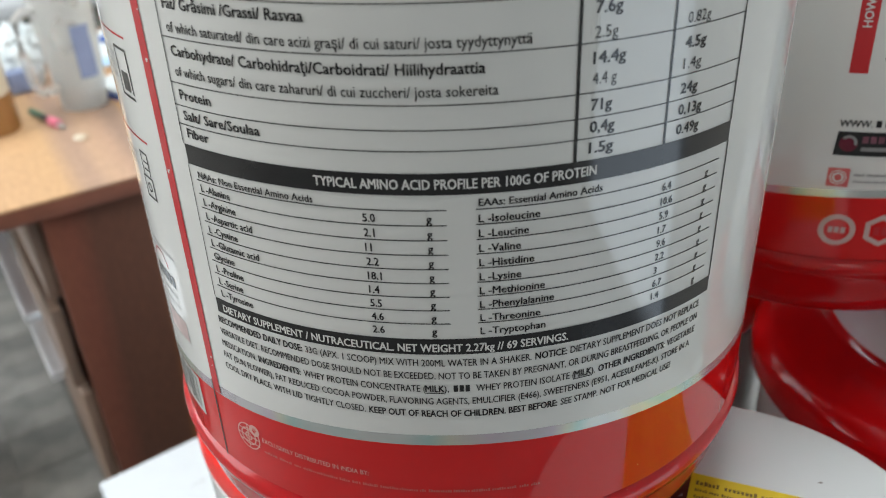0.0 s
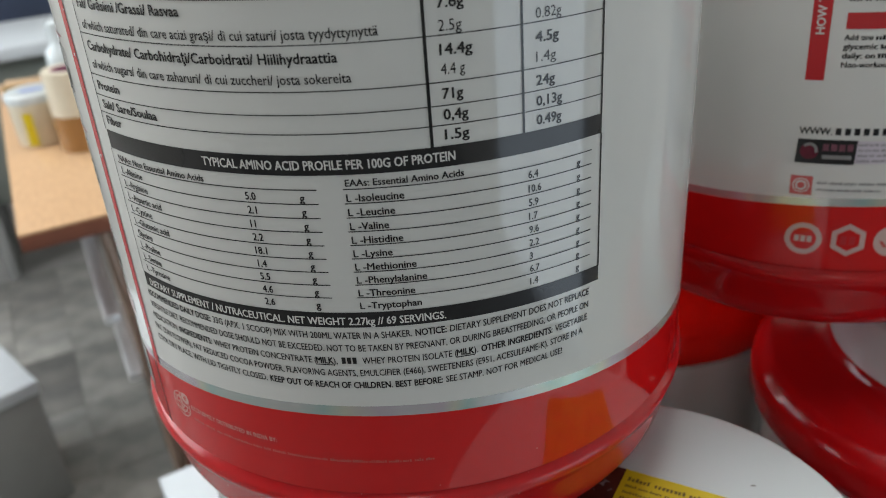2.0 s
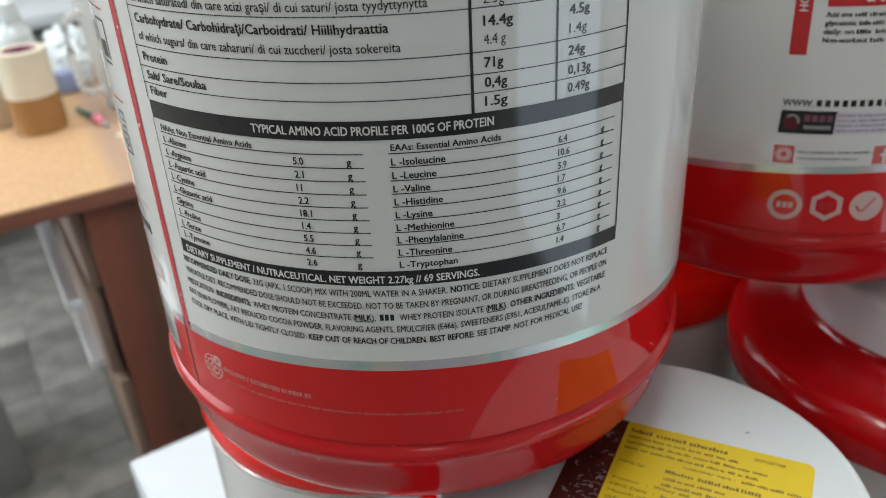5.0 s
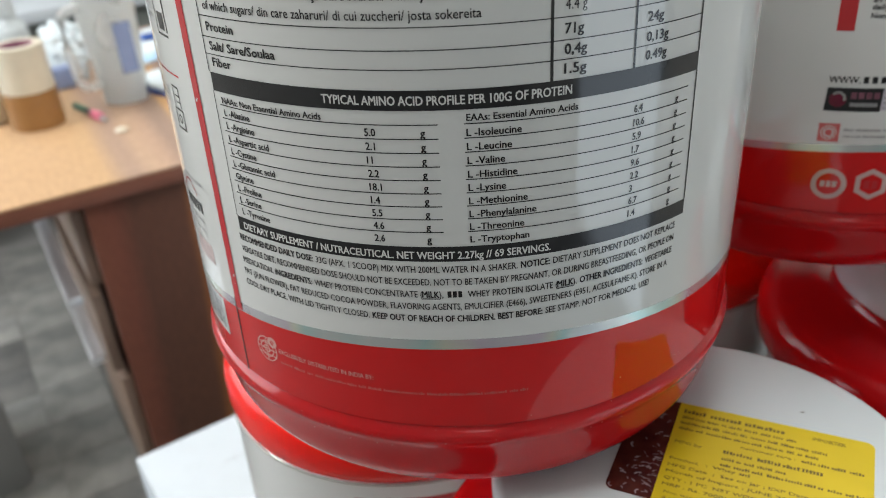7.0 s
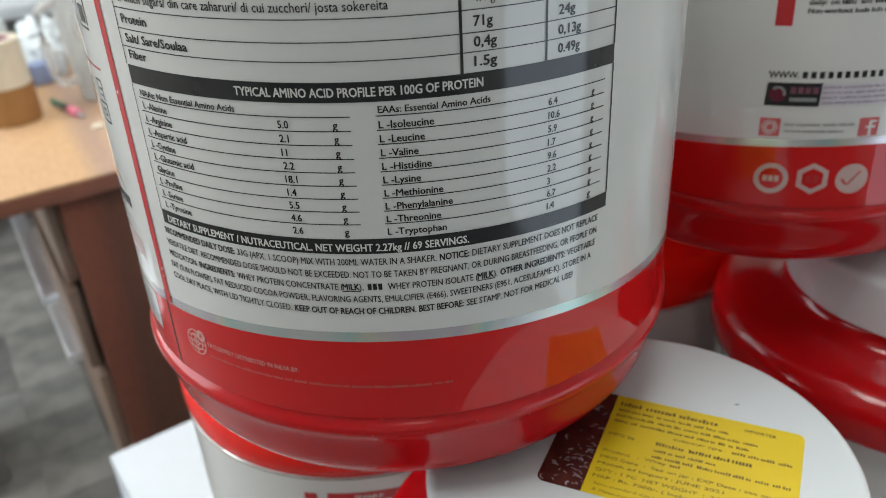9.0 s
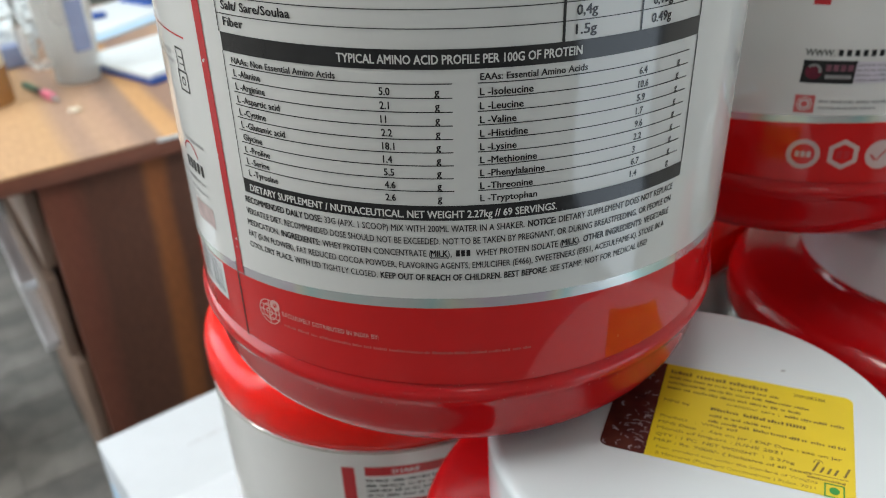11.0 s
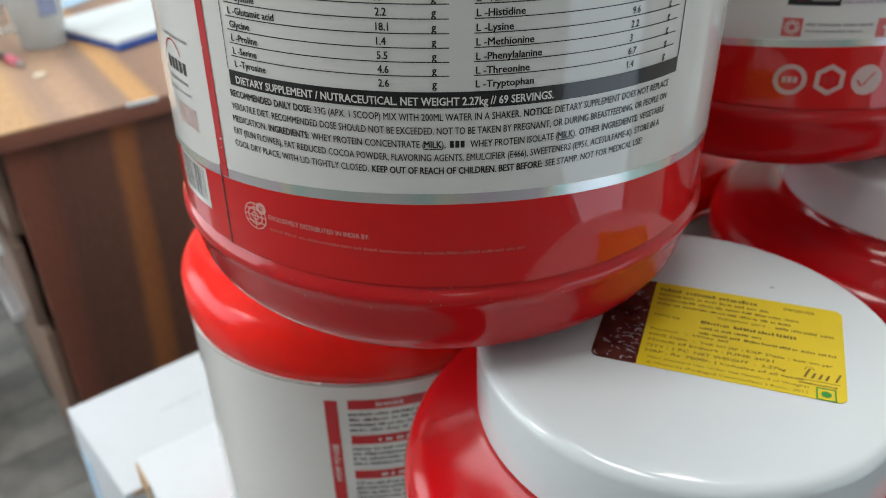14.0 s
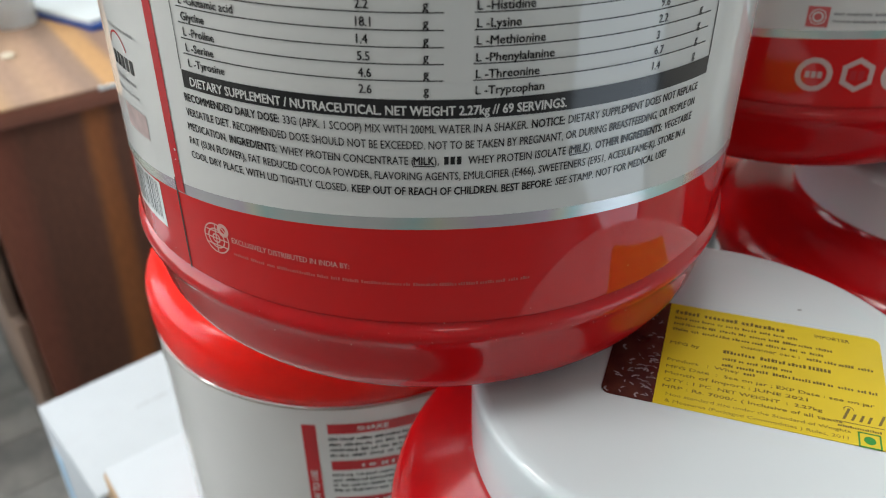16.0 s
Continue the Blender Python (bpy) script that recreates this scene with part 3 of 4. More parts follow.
    for dz in (-0.0022, 0, 0.0022):
        patch(-0.0744, -0.0656, -0.1750 + dz + o - 0.0002, -0.1750 + dz + o + 0.0002, W, 0, bm=g)
    patch(-0.0702, -0.0698, -0.1796 + o, -0.1704 + o, W, 0, n=1, bm=g)
    ring(-0.0670, -0.1716 + o, 0.0009, 0.0021, W, 0.00004, bm=g)
    part("globe_mark", g, M_PINKINK, lab)
    line("EXCLUSIVELY DISTRIBUTED IN INDIA BY:", -0.0640, -0.1745, 0.0018, -0.0285, 0.012, M_PINKINK)
    add = bmesh.new()
    bars(-0.0640, 0.0190, -0.1785 + o, 0.0010, W, rng, word=0.0045, bm=add)
    part("writing_bar", add, M_LINE2, lab)


M_LINE2 = material("faded_pink_ink", (0.48, 0.10, 0.09), 0.25, vary=0.2, scale=400)


def usage_side(lab, s0, full, lift=0.0018):
    """The other side: red upright bar, three headed blocks, marks and badges. s0: where the bar starts; lift: how far up the print sits."""
    W0 = on_tub(R, 0.0)

    def W(s, z, up=0.0):
        return W0(s, z + lift, up)

    rng = random.Random(9)
    part("red_upright_bar", patch(s0, s0 + 0.0066, 0.1215, 0.1935, W, n=3), M_LINE, lab)
    part("bar_writing", writing("HOW TO USE", s0 + 0.0048, 0.139, 0.0032, None, W, 0.02, 0.00006, 0.95, True), M_WHITEINK, lab, smooth=False)
    a = s0 + 0.0118
    for k, word in enumerate(("SHAKE", "", "")):
        z = 0.1880 - 0.0230 * k - (0.0012 if k == 2 else 0)
        part("red_header", patch(a, a + 0.046, z, z + 0.0060, W, n=16), M_LINE, lab)
        if word == "SHAKE":
            part("header_writing", writing(word, a + 0.0135, z + 0.0017, 0.0026, a + 0.0275, W, 0.02, 0.00006), M_WHITEINK, lab, smooth=False)
        else:
            wr = bmesh.new()
            bars(a + 0.014, a + 0.034, z + 0.0017, 0.0026, W, rng, 0.00006, 0.004, wr)
            part("header_bar", wr, M_WHITEINK, lab)
        body = bmesh.new()
        for j in range(4):
            lead = ("Add one", "glycemic", "daily: on", "Non-workout")[j]
            x1 = a
            if k == 2:
                x1 = a + (0.0105, 0.0125, 0.0120, 0.0175)[j]
                part("block_writing", writing(lead, a, z - 0.0040 - 0.0034 * j, 0.0022, x1 - 0.0010, W, 0.025), M_INK, lab, smooth=False)
            bars(x1, a + 0.047 - 0.006 * rng.random(), z - 0.0040 - 0.0034 * j, 0.0017, W, rng, 0, 0.0052, body)
        part("writing_bar", body, M_INK, lab)
    if not full:
        return
    part("web_writing", writing("WWW.", s0 + 0.0002, 0.1000, 0.0030, s0 + 0.0120, W, 0.02), M_INK, lab, smooth=False)
    web = bmesh.new()
    s = s0 + 0.0132
    for k in range(14):
        patch(s, s + 0.0020, 0.1000, 0.1028, W, 0, n=1, bm=web)
        s += 0.0033
    part("writing_bar", web, M_INK, lab)
    part("logo_field", patch(s0 - 0.0004, s0 + 0.0212, 0.0879, 0.0980, W, slant=0.06), M_INK, lab)
    part("logo_ball", ring(s0 + 0.0046, 0.0930, 0, 0.0034, W, 0.00005, bm=None), M_MAROON, lab)
    part("logo_gleam", ring(s0 + 0.0046, 0.0934, 0.0020, 0.0031, W, 0.0001, a0=-20, a1=140), M_GREY, lab)
    lg = bmesh.new()
    for k in range(4):
        patch(s0 + 0.0094 + 0.0029 * k, s0 + 0.0116 + 0.0029 * k, 0.0934, 0.0962, W, 0.00005, n=1, bm=lg)
    part("logo_shape", lg, M_MAUVE, lab)
    part("logo_bar", patch(s0 + 0.0094, s0 + 0.0200, 0.0900, 0.0917, W, 0.00005), M_GREY, lab)
    part("tint_field", patch(s0 + 0.0214, s0 + 0.060, 0.0884, 0.0976, W), material("pale_foil_print", (0.52, 0.48, 0.55), 0.3, vary=0.2, scale=60), lab)
    cap = bmesh.new()
    for k in range(4):
        bars(s0 + 0.0220, s0 + 0.058, 0.0957 - 0.0022 * k, 0.0010, W, rng, 0.00004, 0.004, cap)
    part("writing_bar", cap, M_GREY, lab)
    for ds in (-0.0010, 0.0388):
        part("social_mark", patch(s0 + ds, s0 + ds + 0.0083, 0.0742, 0.0824, W), M_LINE3, lab)
    part("social_ring", ring(s0 + 0.0031, 0.0783, 0.0015, 0.0021, W, 0.00005), M_LABEL, lab)
    part("social_frame", ring(s0 + 0.0031, 0.0783, 0.0029, 0.0033, W, 0.00005, n=8), M_LABEL, lab)
    fb = bmesh.new()
    patch(s0 + 0.0430, s0 + 0.0442, 0.0744, 0.0806, W, 0.00005, n=1, bm=fb)
    patch(s0 + 0.0418, s0 + 0.0458, 0.0778, 0.0788, W, 0.00006, n=1, bm=fb)
    patch(s0 + 0.0430, s0 + 0.0460, 0.0802, 0.0812, W, 0.00007, n=1, bm=fb)
    part("social_glyph", fb, M_LABEL, lab)
    txt = bmesh.new()
    bars(s0 + 0.0088, s0 + 0.0370, 0.0792, 0.0012, W, rng, 0, 0.005, txt)
    bars(s0 + 0.0088, s0 + 0.0330, 0.0764, 0.0010, W, rng, 0, 0.009, txt)
    part("writing_bar", txt, M_GREY, lab)
    # badges on the red band
    cy = 0.0546
    part("badge_ring", ring(s0 + 0.0064, cy, 0.0050, 0.0072, W), M_PINKINK2, lab)
    mid = bmesh.new()
    for k in range(3):
        patch(s0 + 0.0030 + 0.0024 * k, s0 + 0.0048 + 0.0024 * k, cy - 0.0014, cy + 0.0014, W, 0, n=1, bm=mid)
    part("badge_letters", mid, M_PINKINK2, lab)
    part("badge_hexagon", ring(s0 + 0.0234, cy + 0.0004, 0.0050, 0.0074, W, 0, n=6, a0=30, a1=390), M_PINKINK2, lab)
    mid = bmesh.new()
    for k in range(2):
        patch(s0 + 0.0205 + 0.0032 * k, s0 + 0.0229 + 0.0032 * k, cy - 0.0018, cy + 0.0022, W, 0, n=1, bm=mid)
    part("badge_letters", mid, M_LINE, lab)
    part("badge_disc", ring(s0 + 0.0400, cy, 0, 0.0070, W), M_PINKINK2, lab)
    tick = bmesh.new()
    patch(s0 + 0.0370, s0 + 0.0385, cy - 0.0028, cy + 0.0002, W, 0.00005, n=1, bm=tick, slant=-0.7)
    patch(s0 + 0.0376, s0 + 0.0388, cy - 0.0028, cy + 0.0036, W, 0.00006, n=1, bm=tick, slant=0.8)
    part("badge_tick", tick, M_LINE2, lab)


M_MAROON = material("maroon_logo_ink", (0.10, 0.008, 0.022), 0.2, vary=0.25, scale=300)
M_MAUVE = material("mauve_logo_ink", (0.16, 0.06, 0.085), 0.2, vary=0.3, scale=300)
M_LINE3 = material("social_red_ink", (0.5, 0.1, 0.1), 0.25, vary=0.08)
M_PINKINK2 = material("badge_ink", (0.5, 0.36, 0.33), 0.22, vary=0.06)

DROP = 0.007                     # the lids of the two tubs behind sit lower
UPPER, LOWER = "tubs of the upper layer", "tubs of the lower layer"
LEAN = Matrix.Rotation(math.atan(0.0179), 4, "Y") @ Matrix.Rotation(math.atan(0.0091), 4, "X")   # stands a little askew across two lids
tub_m, lab_m = tub("powder_tub", Matrix.Translation((0, 0, BASE2 + 0.1198)) @ LEAN @ Matrix.Translation((0, 0, -0.1198)), "red and white powder tub showing its nutrition table", UPPER)
nutrition_side(lab_m)
drng = random.Random(21)
dust = bmesh.new()
for k in range(90):
    a, z = radians(drng.uniform(-75, 70)), drng.gauss(0.0345, 0.0016) if k % 3 else drng.uniform(0.026, 0.05)
    rr = R + (0.0017 if z < 0.0375 else 0.0002) - (0.006 * max(0.0, 0.031 - z) / 0.006)
    d = drng.uniform(0.00006, 0.00019)
    ring(a * R, z, 0, d, lambda u, w, up: ((rr + up) * math.sin(u / R), -(rr + up) * math.cos(u / R), w), 0.0001, n=5, bm=dust)
part("dust", dust, M_PINKINK, tub_m, "pale dust specks on the rim")["kind"] = "stuff"
tub_n, lab_n = tub("powder_tub", Matrix.Translation((0.1904, 0.1320, BASE2 - 0.0035)), "red and white powder tub with badges on its red band", UPPER)
usage_side(lab_n, radians(-21.4) * R, True, -0.0017)
tub_a, lab_a = tub("powder_tub", Matrix.Translation((-0.0404, 0.0980, TOP)), "scarlet and white powder tub on the white table, carrying another", LOWER, M_SCARLET)
usage_side(lab_a, radians(-12.6) * R, False)
tub_b, lab_b = tub("powder_tub", Matrix.Translation((0.0800, -0.0835, TOP)), "red powder tub, yellow import sticker on its white lid", LOWER)
tub_c, lab_c = tub("powder_tub", Matrix.Translation((0.2735, 0.0830, TOP)), "red powder tub with bare white lid, partly under another", LOWER, None, DROP, 0.008)
tub_d, lab_d = tub("powder_tub", Matrix.Translation((0.1180, 0.2340, TOP)) @ Matrix.Diagonal((1, 1, 1 - DROP / H, 1)), "scarlet powder tub at the back, hidden between others", LOWER, M_SCARLET)


# sticker on the lid ---------------------------------------------------
ex = Vector((0.914, -0.405, 0)).normalized()
ey = Vector((-ex.y, ex.x, 0))
sm = Matrix(((ex.x, ey.x, 0, 0.0575), (ex.y, ey.y, 0, -0.0987), (0, 0, 1, TOP + H + 0.0001), (0, 0, 0, 1)))
SW, SH = 0.0668, 0.0532


def rounded(x0, x1, y0, y1, r, corners, z):
    """Thin sheet with some corners rounded (order: bl, br, tr, tl)."""
    bm = bmesh.new()
    pts = []
    for (cx, cy, a), on in zip(((x0, y0, 180), (x1, y0, 270), (x1, y1, 0), (x0, y1, 90)), corners):
        if not on:
            pts.append((cx, cy))
            continue
        ox, oy = cx + (r if cx == x0 else -r), cy + (r if cy == y0 else -r)
        pts += [(ox + r * math.cos(radians(a + 90 * k / 5)), oy + r * math.sin(radians(a + 90 * k / 5))) for k in range(6)]
    f = bm.faces.new([bm.verts.new((px, py, z)) for px, py in pts])
    ext = bmesh.ops.extrude_face_region(bm, geom=[f])
    bmesh.ops.translate(bm, verts=[e for e in ext["geom"] if isinstance(e, bmesh.types.BMVert)], vec=(0, 0, -z))
    return bm


sticker = thing("import_sticker", sm, "yellow import sticker with dark photo strip on white lid", "sticker")
part("paper", rounded(0, SW, 0, SH, 0.003, (0, 1, 1, 0), 0.00012), M_YELLOW, sticker, smooth=False)
part("photo_strip", rounded(-0.0158, 0, 0, SH, 0.003, (1, 0, 0, 1), 0.00012), M_PHOTO, sticker, "dark brown glossy photo strip", smooth=False)
srng = random.Random(12)
# the strip's crinkled gloss reflections, painted as pale arcs
glint = bmesh.new()
for k in range(70):
    px, py = -0.0148 + 0.0143 * srng.random() ** 0.45, 0.0015 + (SH - 0.010) * srng.random() ** 1.3
    d, a = srng.uniform(0.0007, 0.0026), srng.uniform(-40, 140)
    ring(px, py, d * 0.72, d, lambda u, w, up: flat(min(u, -0.0003), w, up), 0.0001 + 0.000002 * k, n=7, bm=glint, a0=a, a1=a + srng.uniform(50, 120), squash=0.7)
part("photo_glint", glint, M_GLINT, sticker, smooth=False)


def sline(text, x, v, cap, x1=None, weight=0.01, narrow=0.8):
    part("writing", writing(text, x * SW, (1 - v) * SH, cap, x1 * SW if x1 else None, flat, weight, 0.0001, narrow), M_OLIVE, sticker, smooth=False)


def sbar(x0, x1, v, h, word=0.0038):
    part("writing_bar", bars(x0 * SW, x1 * SW, (1 - v) * SH, h, flat, srng, 0.0001, word), M_OLIVE, sticker, smooth=False)


sbar(0.03, 0.62, 0.105, 0.0021, 0.011)
sline("IMPORTER", 0.70, 0.10, 0.0017, 0.86)
sbar(0.03, 0.63, 0.165, 0.0013)
sbar(0.03, 0.80, 0.225, 0.0013)
sbar(0.03, 0.75, 0.285, 0.0013)
sline("customer care :", 0.36, 0.345, 0.0015, 0.63)
sbar(0.66, 0.95, 0.345, 0.0014)
sline("MFG by", 0.03, 0.43, 0.0016, 0.17)
sbar(0.28, 0.80, 0.43, 0.0017, 0.009)
sbar(0.28, 0.62, 0.495, 0.0013)
sbar(0.28, 0.97, 0.555, 0.0014)
sline("Product   :  Whey", 0.03, 0.60, 0.0015, 0.36)
sbar(0.38, 0.46, 0.60, 0.0014)
sline("MFG Date  :  See on jar ; EXP Date : see on jar", 0.03, 0.665, 0.0015, 0.94)
sline("Month of Import : JUNE 2021", 0.03, 0.725, 0.0015, 0.66)
sline("QTY : 1 PC  NET WEIGHT  :  2.27kg", 0.03, 0.79, 0.0015, 0.72)
sline("MRP : Rs. 7000/- ( Inclusive of all taxes", 0.03, 0.85, 0.0015, 0.80)
sline("Non standard size under the Standard of Weights", 0.05, 0.915, 0.0014, 0.83, 0)
sline("& Measures (Packaged Commodities ) Rules, 2011", 0.05, 0.97, 0.0014, 0.82, 0)
logo = bmesh.new()
for k, (px, h) in enumerate(((0.80, 0.0052), (0.835, 0.0030), (0.868, 0.0030), (0.90, 0.0030), (0.945, 0.0046))):
    patch(px * SW, px * SW + 0.0008, 0.19 * SH, 0.19 * SH + h, flat, 0.0001, n=1, bm=logo, slant=0.35)
patch(0.77 * SW, 0.97 * SW, 0.165 * SH, 0.165 * SH + 0.0003, flat, 0.0001, n=1, bm=logo)
ring(0.83 * SW, 0.19 * SH + 0.0046, 0.0012, 0.0015, flat, 0.0001, bm=logo, a0=0, a1=200)
part("logo_shape", logo, M_OLIVE, sticker, smooth=False)
sbar(0.78, 0.98, 0.875, 0.0010, 0.012)
veg = bmesh.new()
vx, vy, vs = 0.905 * SW, 0.055 * SH, 0.0031
for a, b, c, d in ((-vs, vs, -vs, -vs + 0.0005), (-vs, vs, vs - 0.0005, vs), (-vs, -vs + 0.0005, -vs, vs), (vs - 0.0005, vs, -vs, vs)):
    patch(vx + a, vx + b, vy + c, vy + d, flat, 0.0001, n=1, bm=veg)
ring(vx, vy, 0, 0.0016, flat, 0.00012, bm=veg)
part("green_mark", veg, M_GREEN, sticker, "green square mark with a dot", smooth=False)
speck = ring(0, 0, 0, 0.0010, flat, 0, n=10, squash=0.45)
tagged(put("dirt_speck", speck, M_GREY, None, Matrix.Translation((0.1216, -0.0585, TOP + H)), smooth=False), "small grey dirt speck on a white lid", "speck")

for holder in (lab_m, lab_n, lab_a, sticker):
    small_print(holder)

# table, desk, cartons ---------------------------------------------------
TURN = math.degrees(math.atan2(0.535, 0.845))


def turned(x, y, z, extra=0):
    return pose(x, y, z, 0, 0, TURN + extra)


table = thing("table", turned(-0.238, 0.1705, 0), "white laminate table under the stacked tubs", "table")
part("tabletop", box(1.2, 0.54, 0.028, 0.002, (0.6, -0.27, TOP - 0.028)), M_CARD, table, "white laminate top")
part("edge_band", box(0.012, 0.03, 0.024, 0.001, (0.0045, -0.018, TOP - 0.026)), M_KRAFT, table, "worn tan corner")
for lx, ly in ((0.10, -0.08), (1.02, -0.08), (0.10, -0.47), (1.02, -0.47)):
    part("leg", box(0.04, 0.04, TOP - 0.028, 0.003, (lx, ly, 0)), M_STEEL, table)

DZ = 0.750
desk = thing("desk", turned(-0.7262, 0.7729, 0), "wood-grain laminate desk with a dark drawer pedestal", "desk")
part("desktop", box(1.5, 1.05, 0.004, 0.001, (0.75, 0.525, DZ - 0.004)), M_DESKTOP, desk, "light wood laminate top")
part("edge", box(1.5, 1.05, 0.026, 0.0015, (0.75, 0.525, DZ - 0.030)), M_EDGE, desk, "dark brown edge")
part("end_panel", box(0.62, 0.02, DZ - 0.031, 0.001, (0.455, 0.02, 0)), M_PANEL, desk, "dark wood-grain end panel")
part("carcass", box(0.46, 0.44, DZ - 0.031, 0.001, (0.385, 0.252, 0)), M_FRAMEW, desk)
for z0, z1, u in ((0.565, 0.70, 0.135), (0.39, 0.545, 0.128), (0.06, 0.37, 0.135)):
    part("drawer", box(0.018, 0.40, z1 - z0, 0.0015, (u, 0.245, z0)), M_FRAMEW, desk)
for z, u, v0, v1 in ((0.545, 0.094, 0.03, 0.46), (0.37, 0.105, 0.12, 0.44)):
    part("drawer_handle", box(0.026, v1 - v0, 0.016, 0.002, (u, (v0 + v1) / 2, z)), M_ALU, desk, "long silver pull")
part("edge_chip", box(0.05, 0.003, 0.006, 0.0005, (0.36, 0.0, DZ - 0.0055)), M_PAPER, desk, "pale chipped edge strip")
part("far_panel", box(0.02, 0.74, DZ - 0.031, 0.001, (1.47, 0.39, 0)), M_WOOD, desk)


def on_desk(u, v, extra=0):
    p = Matrix.Translation((-0.7262, 0.7729, DZ)) @ Matrix.Rotation(radians(TURN), 4, "Z") @ Vector((u, v, 0))
    return turned(p.x, p.y, p.z, extra)


carton = thing("carton", turned(-0.4605, 0.519, 0, 3.5), "tall white carton with a tan cardboard edge on the floor", "carton")
part("body", box(0.36, 0.19, 0.508, 0.002, (0.18, -0.095, 0)), M_CARD, carton)
part("side_print", box(0.001, 0.03, 0.40, 0, (-0.0006, -0.03, 0.05)), M_PALEBLUE, carton, "pale blue printed strip", smooth=False)
part("cut_edge", box(0.30, 0.0012, 0.006, 0, (0.16, -0.1908, 0.500)), M_KRAFT, carton, smooth=False)
crng = random.Random(3)
part("writing_bar", bars(0.09, 0.22, -0.085, 0.006, flat, crng, 0.5081, 0.03), M_PALEINK, carton, smooth=False)

low = thing("carton", turned(-0.985, 1.028, 0, 18), "grey cardboard carton with a white lid on the floor", "carton")
part("body", box(0.44, 0.30, 0.275, 0.003, (-0.22, 0.15, 0)), M_GREYCARD, low)
part("lid", box(0.45, 0.31, 0.03, 0.003, (-0.22, 0.15, 0.272)), M_CARD, low, "white lid")

# things on the desk -----------------------------------------------------


def tape_roll(m, r, h, mat, core, label):
    t = thing("tape_roll", m, label, "tape roll", "tape rolls on the desk")
    ri = r - 0.016
    part("tape", lathe([(ri, 0), (r - 0.001, 0), (r, 0.001), (r, h - 0.001), (r - 0.001, h), (ri, h)], 48, True), mat, t)
    part("core", lathe([(ri - 0.003, 0.0005), (ri - 0.0002, 0.0005), (ri - 0.0002, h - 0.0005), (ri - 0.003, h - 0.0005)], 48, True), core, t, "printed cardboard core")
    return t


tape_roll(on_desk(0.145, 0.385), 0.0475, 0.068, M_TAPE, M_KRAFT, "roll of brown packing tape lying under a pale roll")
tape_roll(on_desk(0.145, 0.385) @ Matrix.Translation((0, 0, 0.068)), 0.0465, 0.083, M_CREAM, M_CORE, "roll of pale tape with a purple core on a brown roll")
tub_small = thing("round_container", on_desk(0.075, 0.48), "cream round container with blue oval mark and yellow stripe", "container")
part("body", lathe([(0, 0), (0.044, 0), (0.047, 0.004), (0.05, 0.085), (0, 0.085)], 48), M_CREAM, tub_small)
part("lid", lathe([(0, 0.102), (0.05, 0.102), (0.0525, 0.099), (0.0525, 0.085), (0.048, 0.0845)], 48), M_LID, tub_small)
part("yellow_stripe", patch(-0.03, -0.012, 0.005, 0.07, on_tub(0.051, 0), 0.0005), M_YELLOW, tub_small)
oval = ring(0, 0, 0, 0.026, lambda s, z, up: (s, z, 0.1023 + up), 0, squash=0.45)
part("oval_mark", oval, M_BLUE, tub_small)

bottle = thing("measuring_jug", on_desk(0.316, 0.42), "translucent plastic shaker jug with a pale blue label", "jug")
part("body", lathe([(0, 0.004), (0.036, 0.004), (0.038, 0.0), (0.0405, 0.001), (0.042, 0.006), (0.0435, 0.034), (0.0455, 0.038), (0.056, 0.20), (0.059, 0.214), (0.057, 0.216), (0.054, 0.20), (0.0435, 0.04), (0.041, 0.009), (0, 0.008)], 48), M_TUBE, bottle)
part("label", patch(-0.004, 0.030, 0.065, 0.16, on_tub(0.0545, 0), 0.0012), M_BLUELAB, bottle, "pale blue label")
part("handle", tube([(-0.048, -0.02, 0.192), (-0.070, -0.022, 0.190), (-0.084, -0.022, 0.178), (-0.086, -0.022, 0.12), (-0.080, -0.022, 0.058), (-0.070, -0.021, 0.046), (-0.042, -0.018, 0.045)], 0.009, 12), M_TUBE, bottle)

pad = thing("notepad", on_desk(0.527, 0.440, 19), "white notepad with a blue cover lying on the desk", "notepad")
part("cover", box(0.32, 0.24, 0.011, 0.002, (0, 0, 0)), M_BLUE, pad, "blue cover")
part("paper_block", box(0.317, 0.233, 0.008, 0.001, (0, 0.004, 0.011)), M_PAPER, pad)
sheet = thing("paper_stack", on_desk(0.495, 0.838, 31), "loose stack of pale blue and white papers", "papers")
part("lower_sheet", box(0.32, 0.22, 0.004, 0.0005, (0, 0, 0.0)), M_PALEBLUE, sheet)
part("upper_sheet", box(0.30, 0.20, 0.003, 0.0005, (0.03, 0.03, 0.004)), M_PAPER, sheet)
clip = thing("clip", on_desk(0.47, 0.86, 10), "small bright blue plastic clip on the papers", "clip")
part("body", box(0.035, 0.022, 0.014, 0.004, (0, 0, 0.0075)), M_BLUE, clip)
book = thing("book", on_desk(0.66, 0.98, 20), "navy blue book with a white label", "book")
part("cover", box(0.17, 0.12, 0.03, 0.002), M_BLUE, book)
part("label", box(0.07, 0.05, 0.001, 0, (0.02, -0.01, 0.03)), M_PAPER, book, smooth=False)
pen = thing("pen", on_desk(0.232, 0.352), "dark green pen with a pink grip and metal tip", "pen")
part("barrel", tube([(-0.012, 0.085, 0.006), (0.0, 0.03, 0.006)], 0.0062), material("green_plastic", (0.02, 0.12, 0.06), 0.35, vary=0.1), pen)
part("sleeve", tube([(0.0, 0.03, 0.006), (0.006, 0.0, 0.006)], 0.0055), M_BLACK, pen)
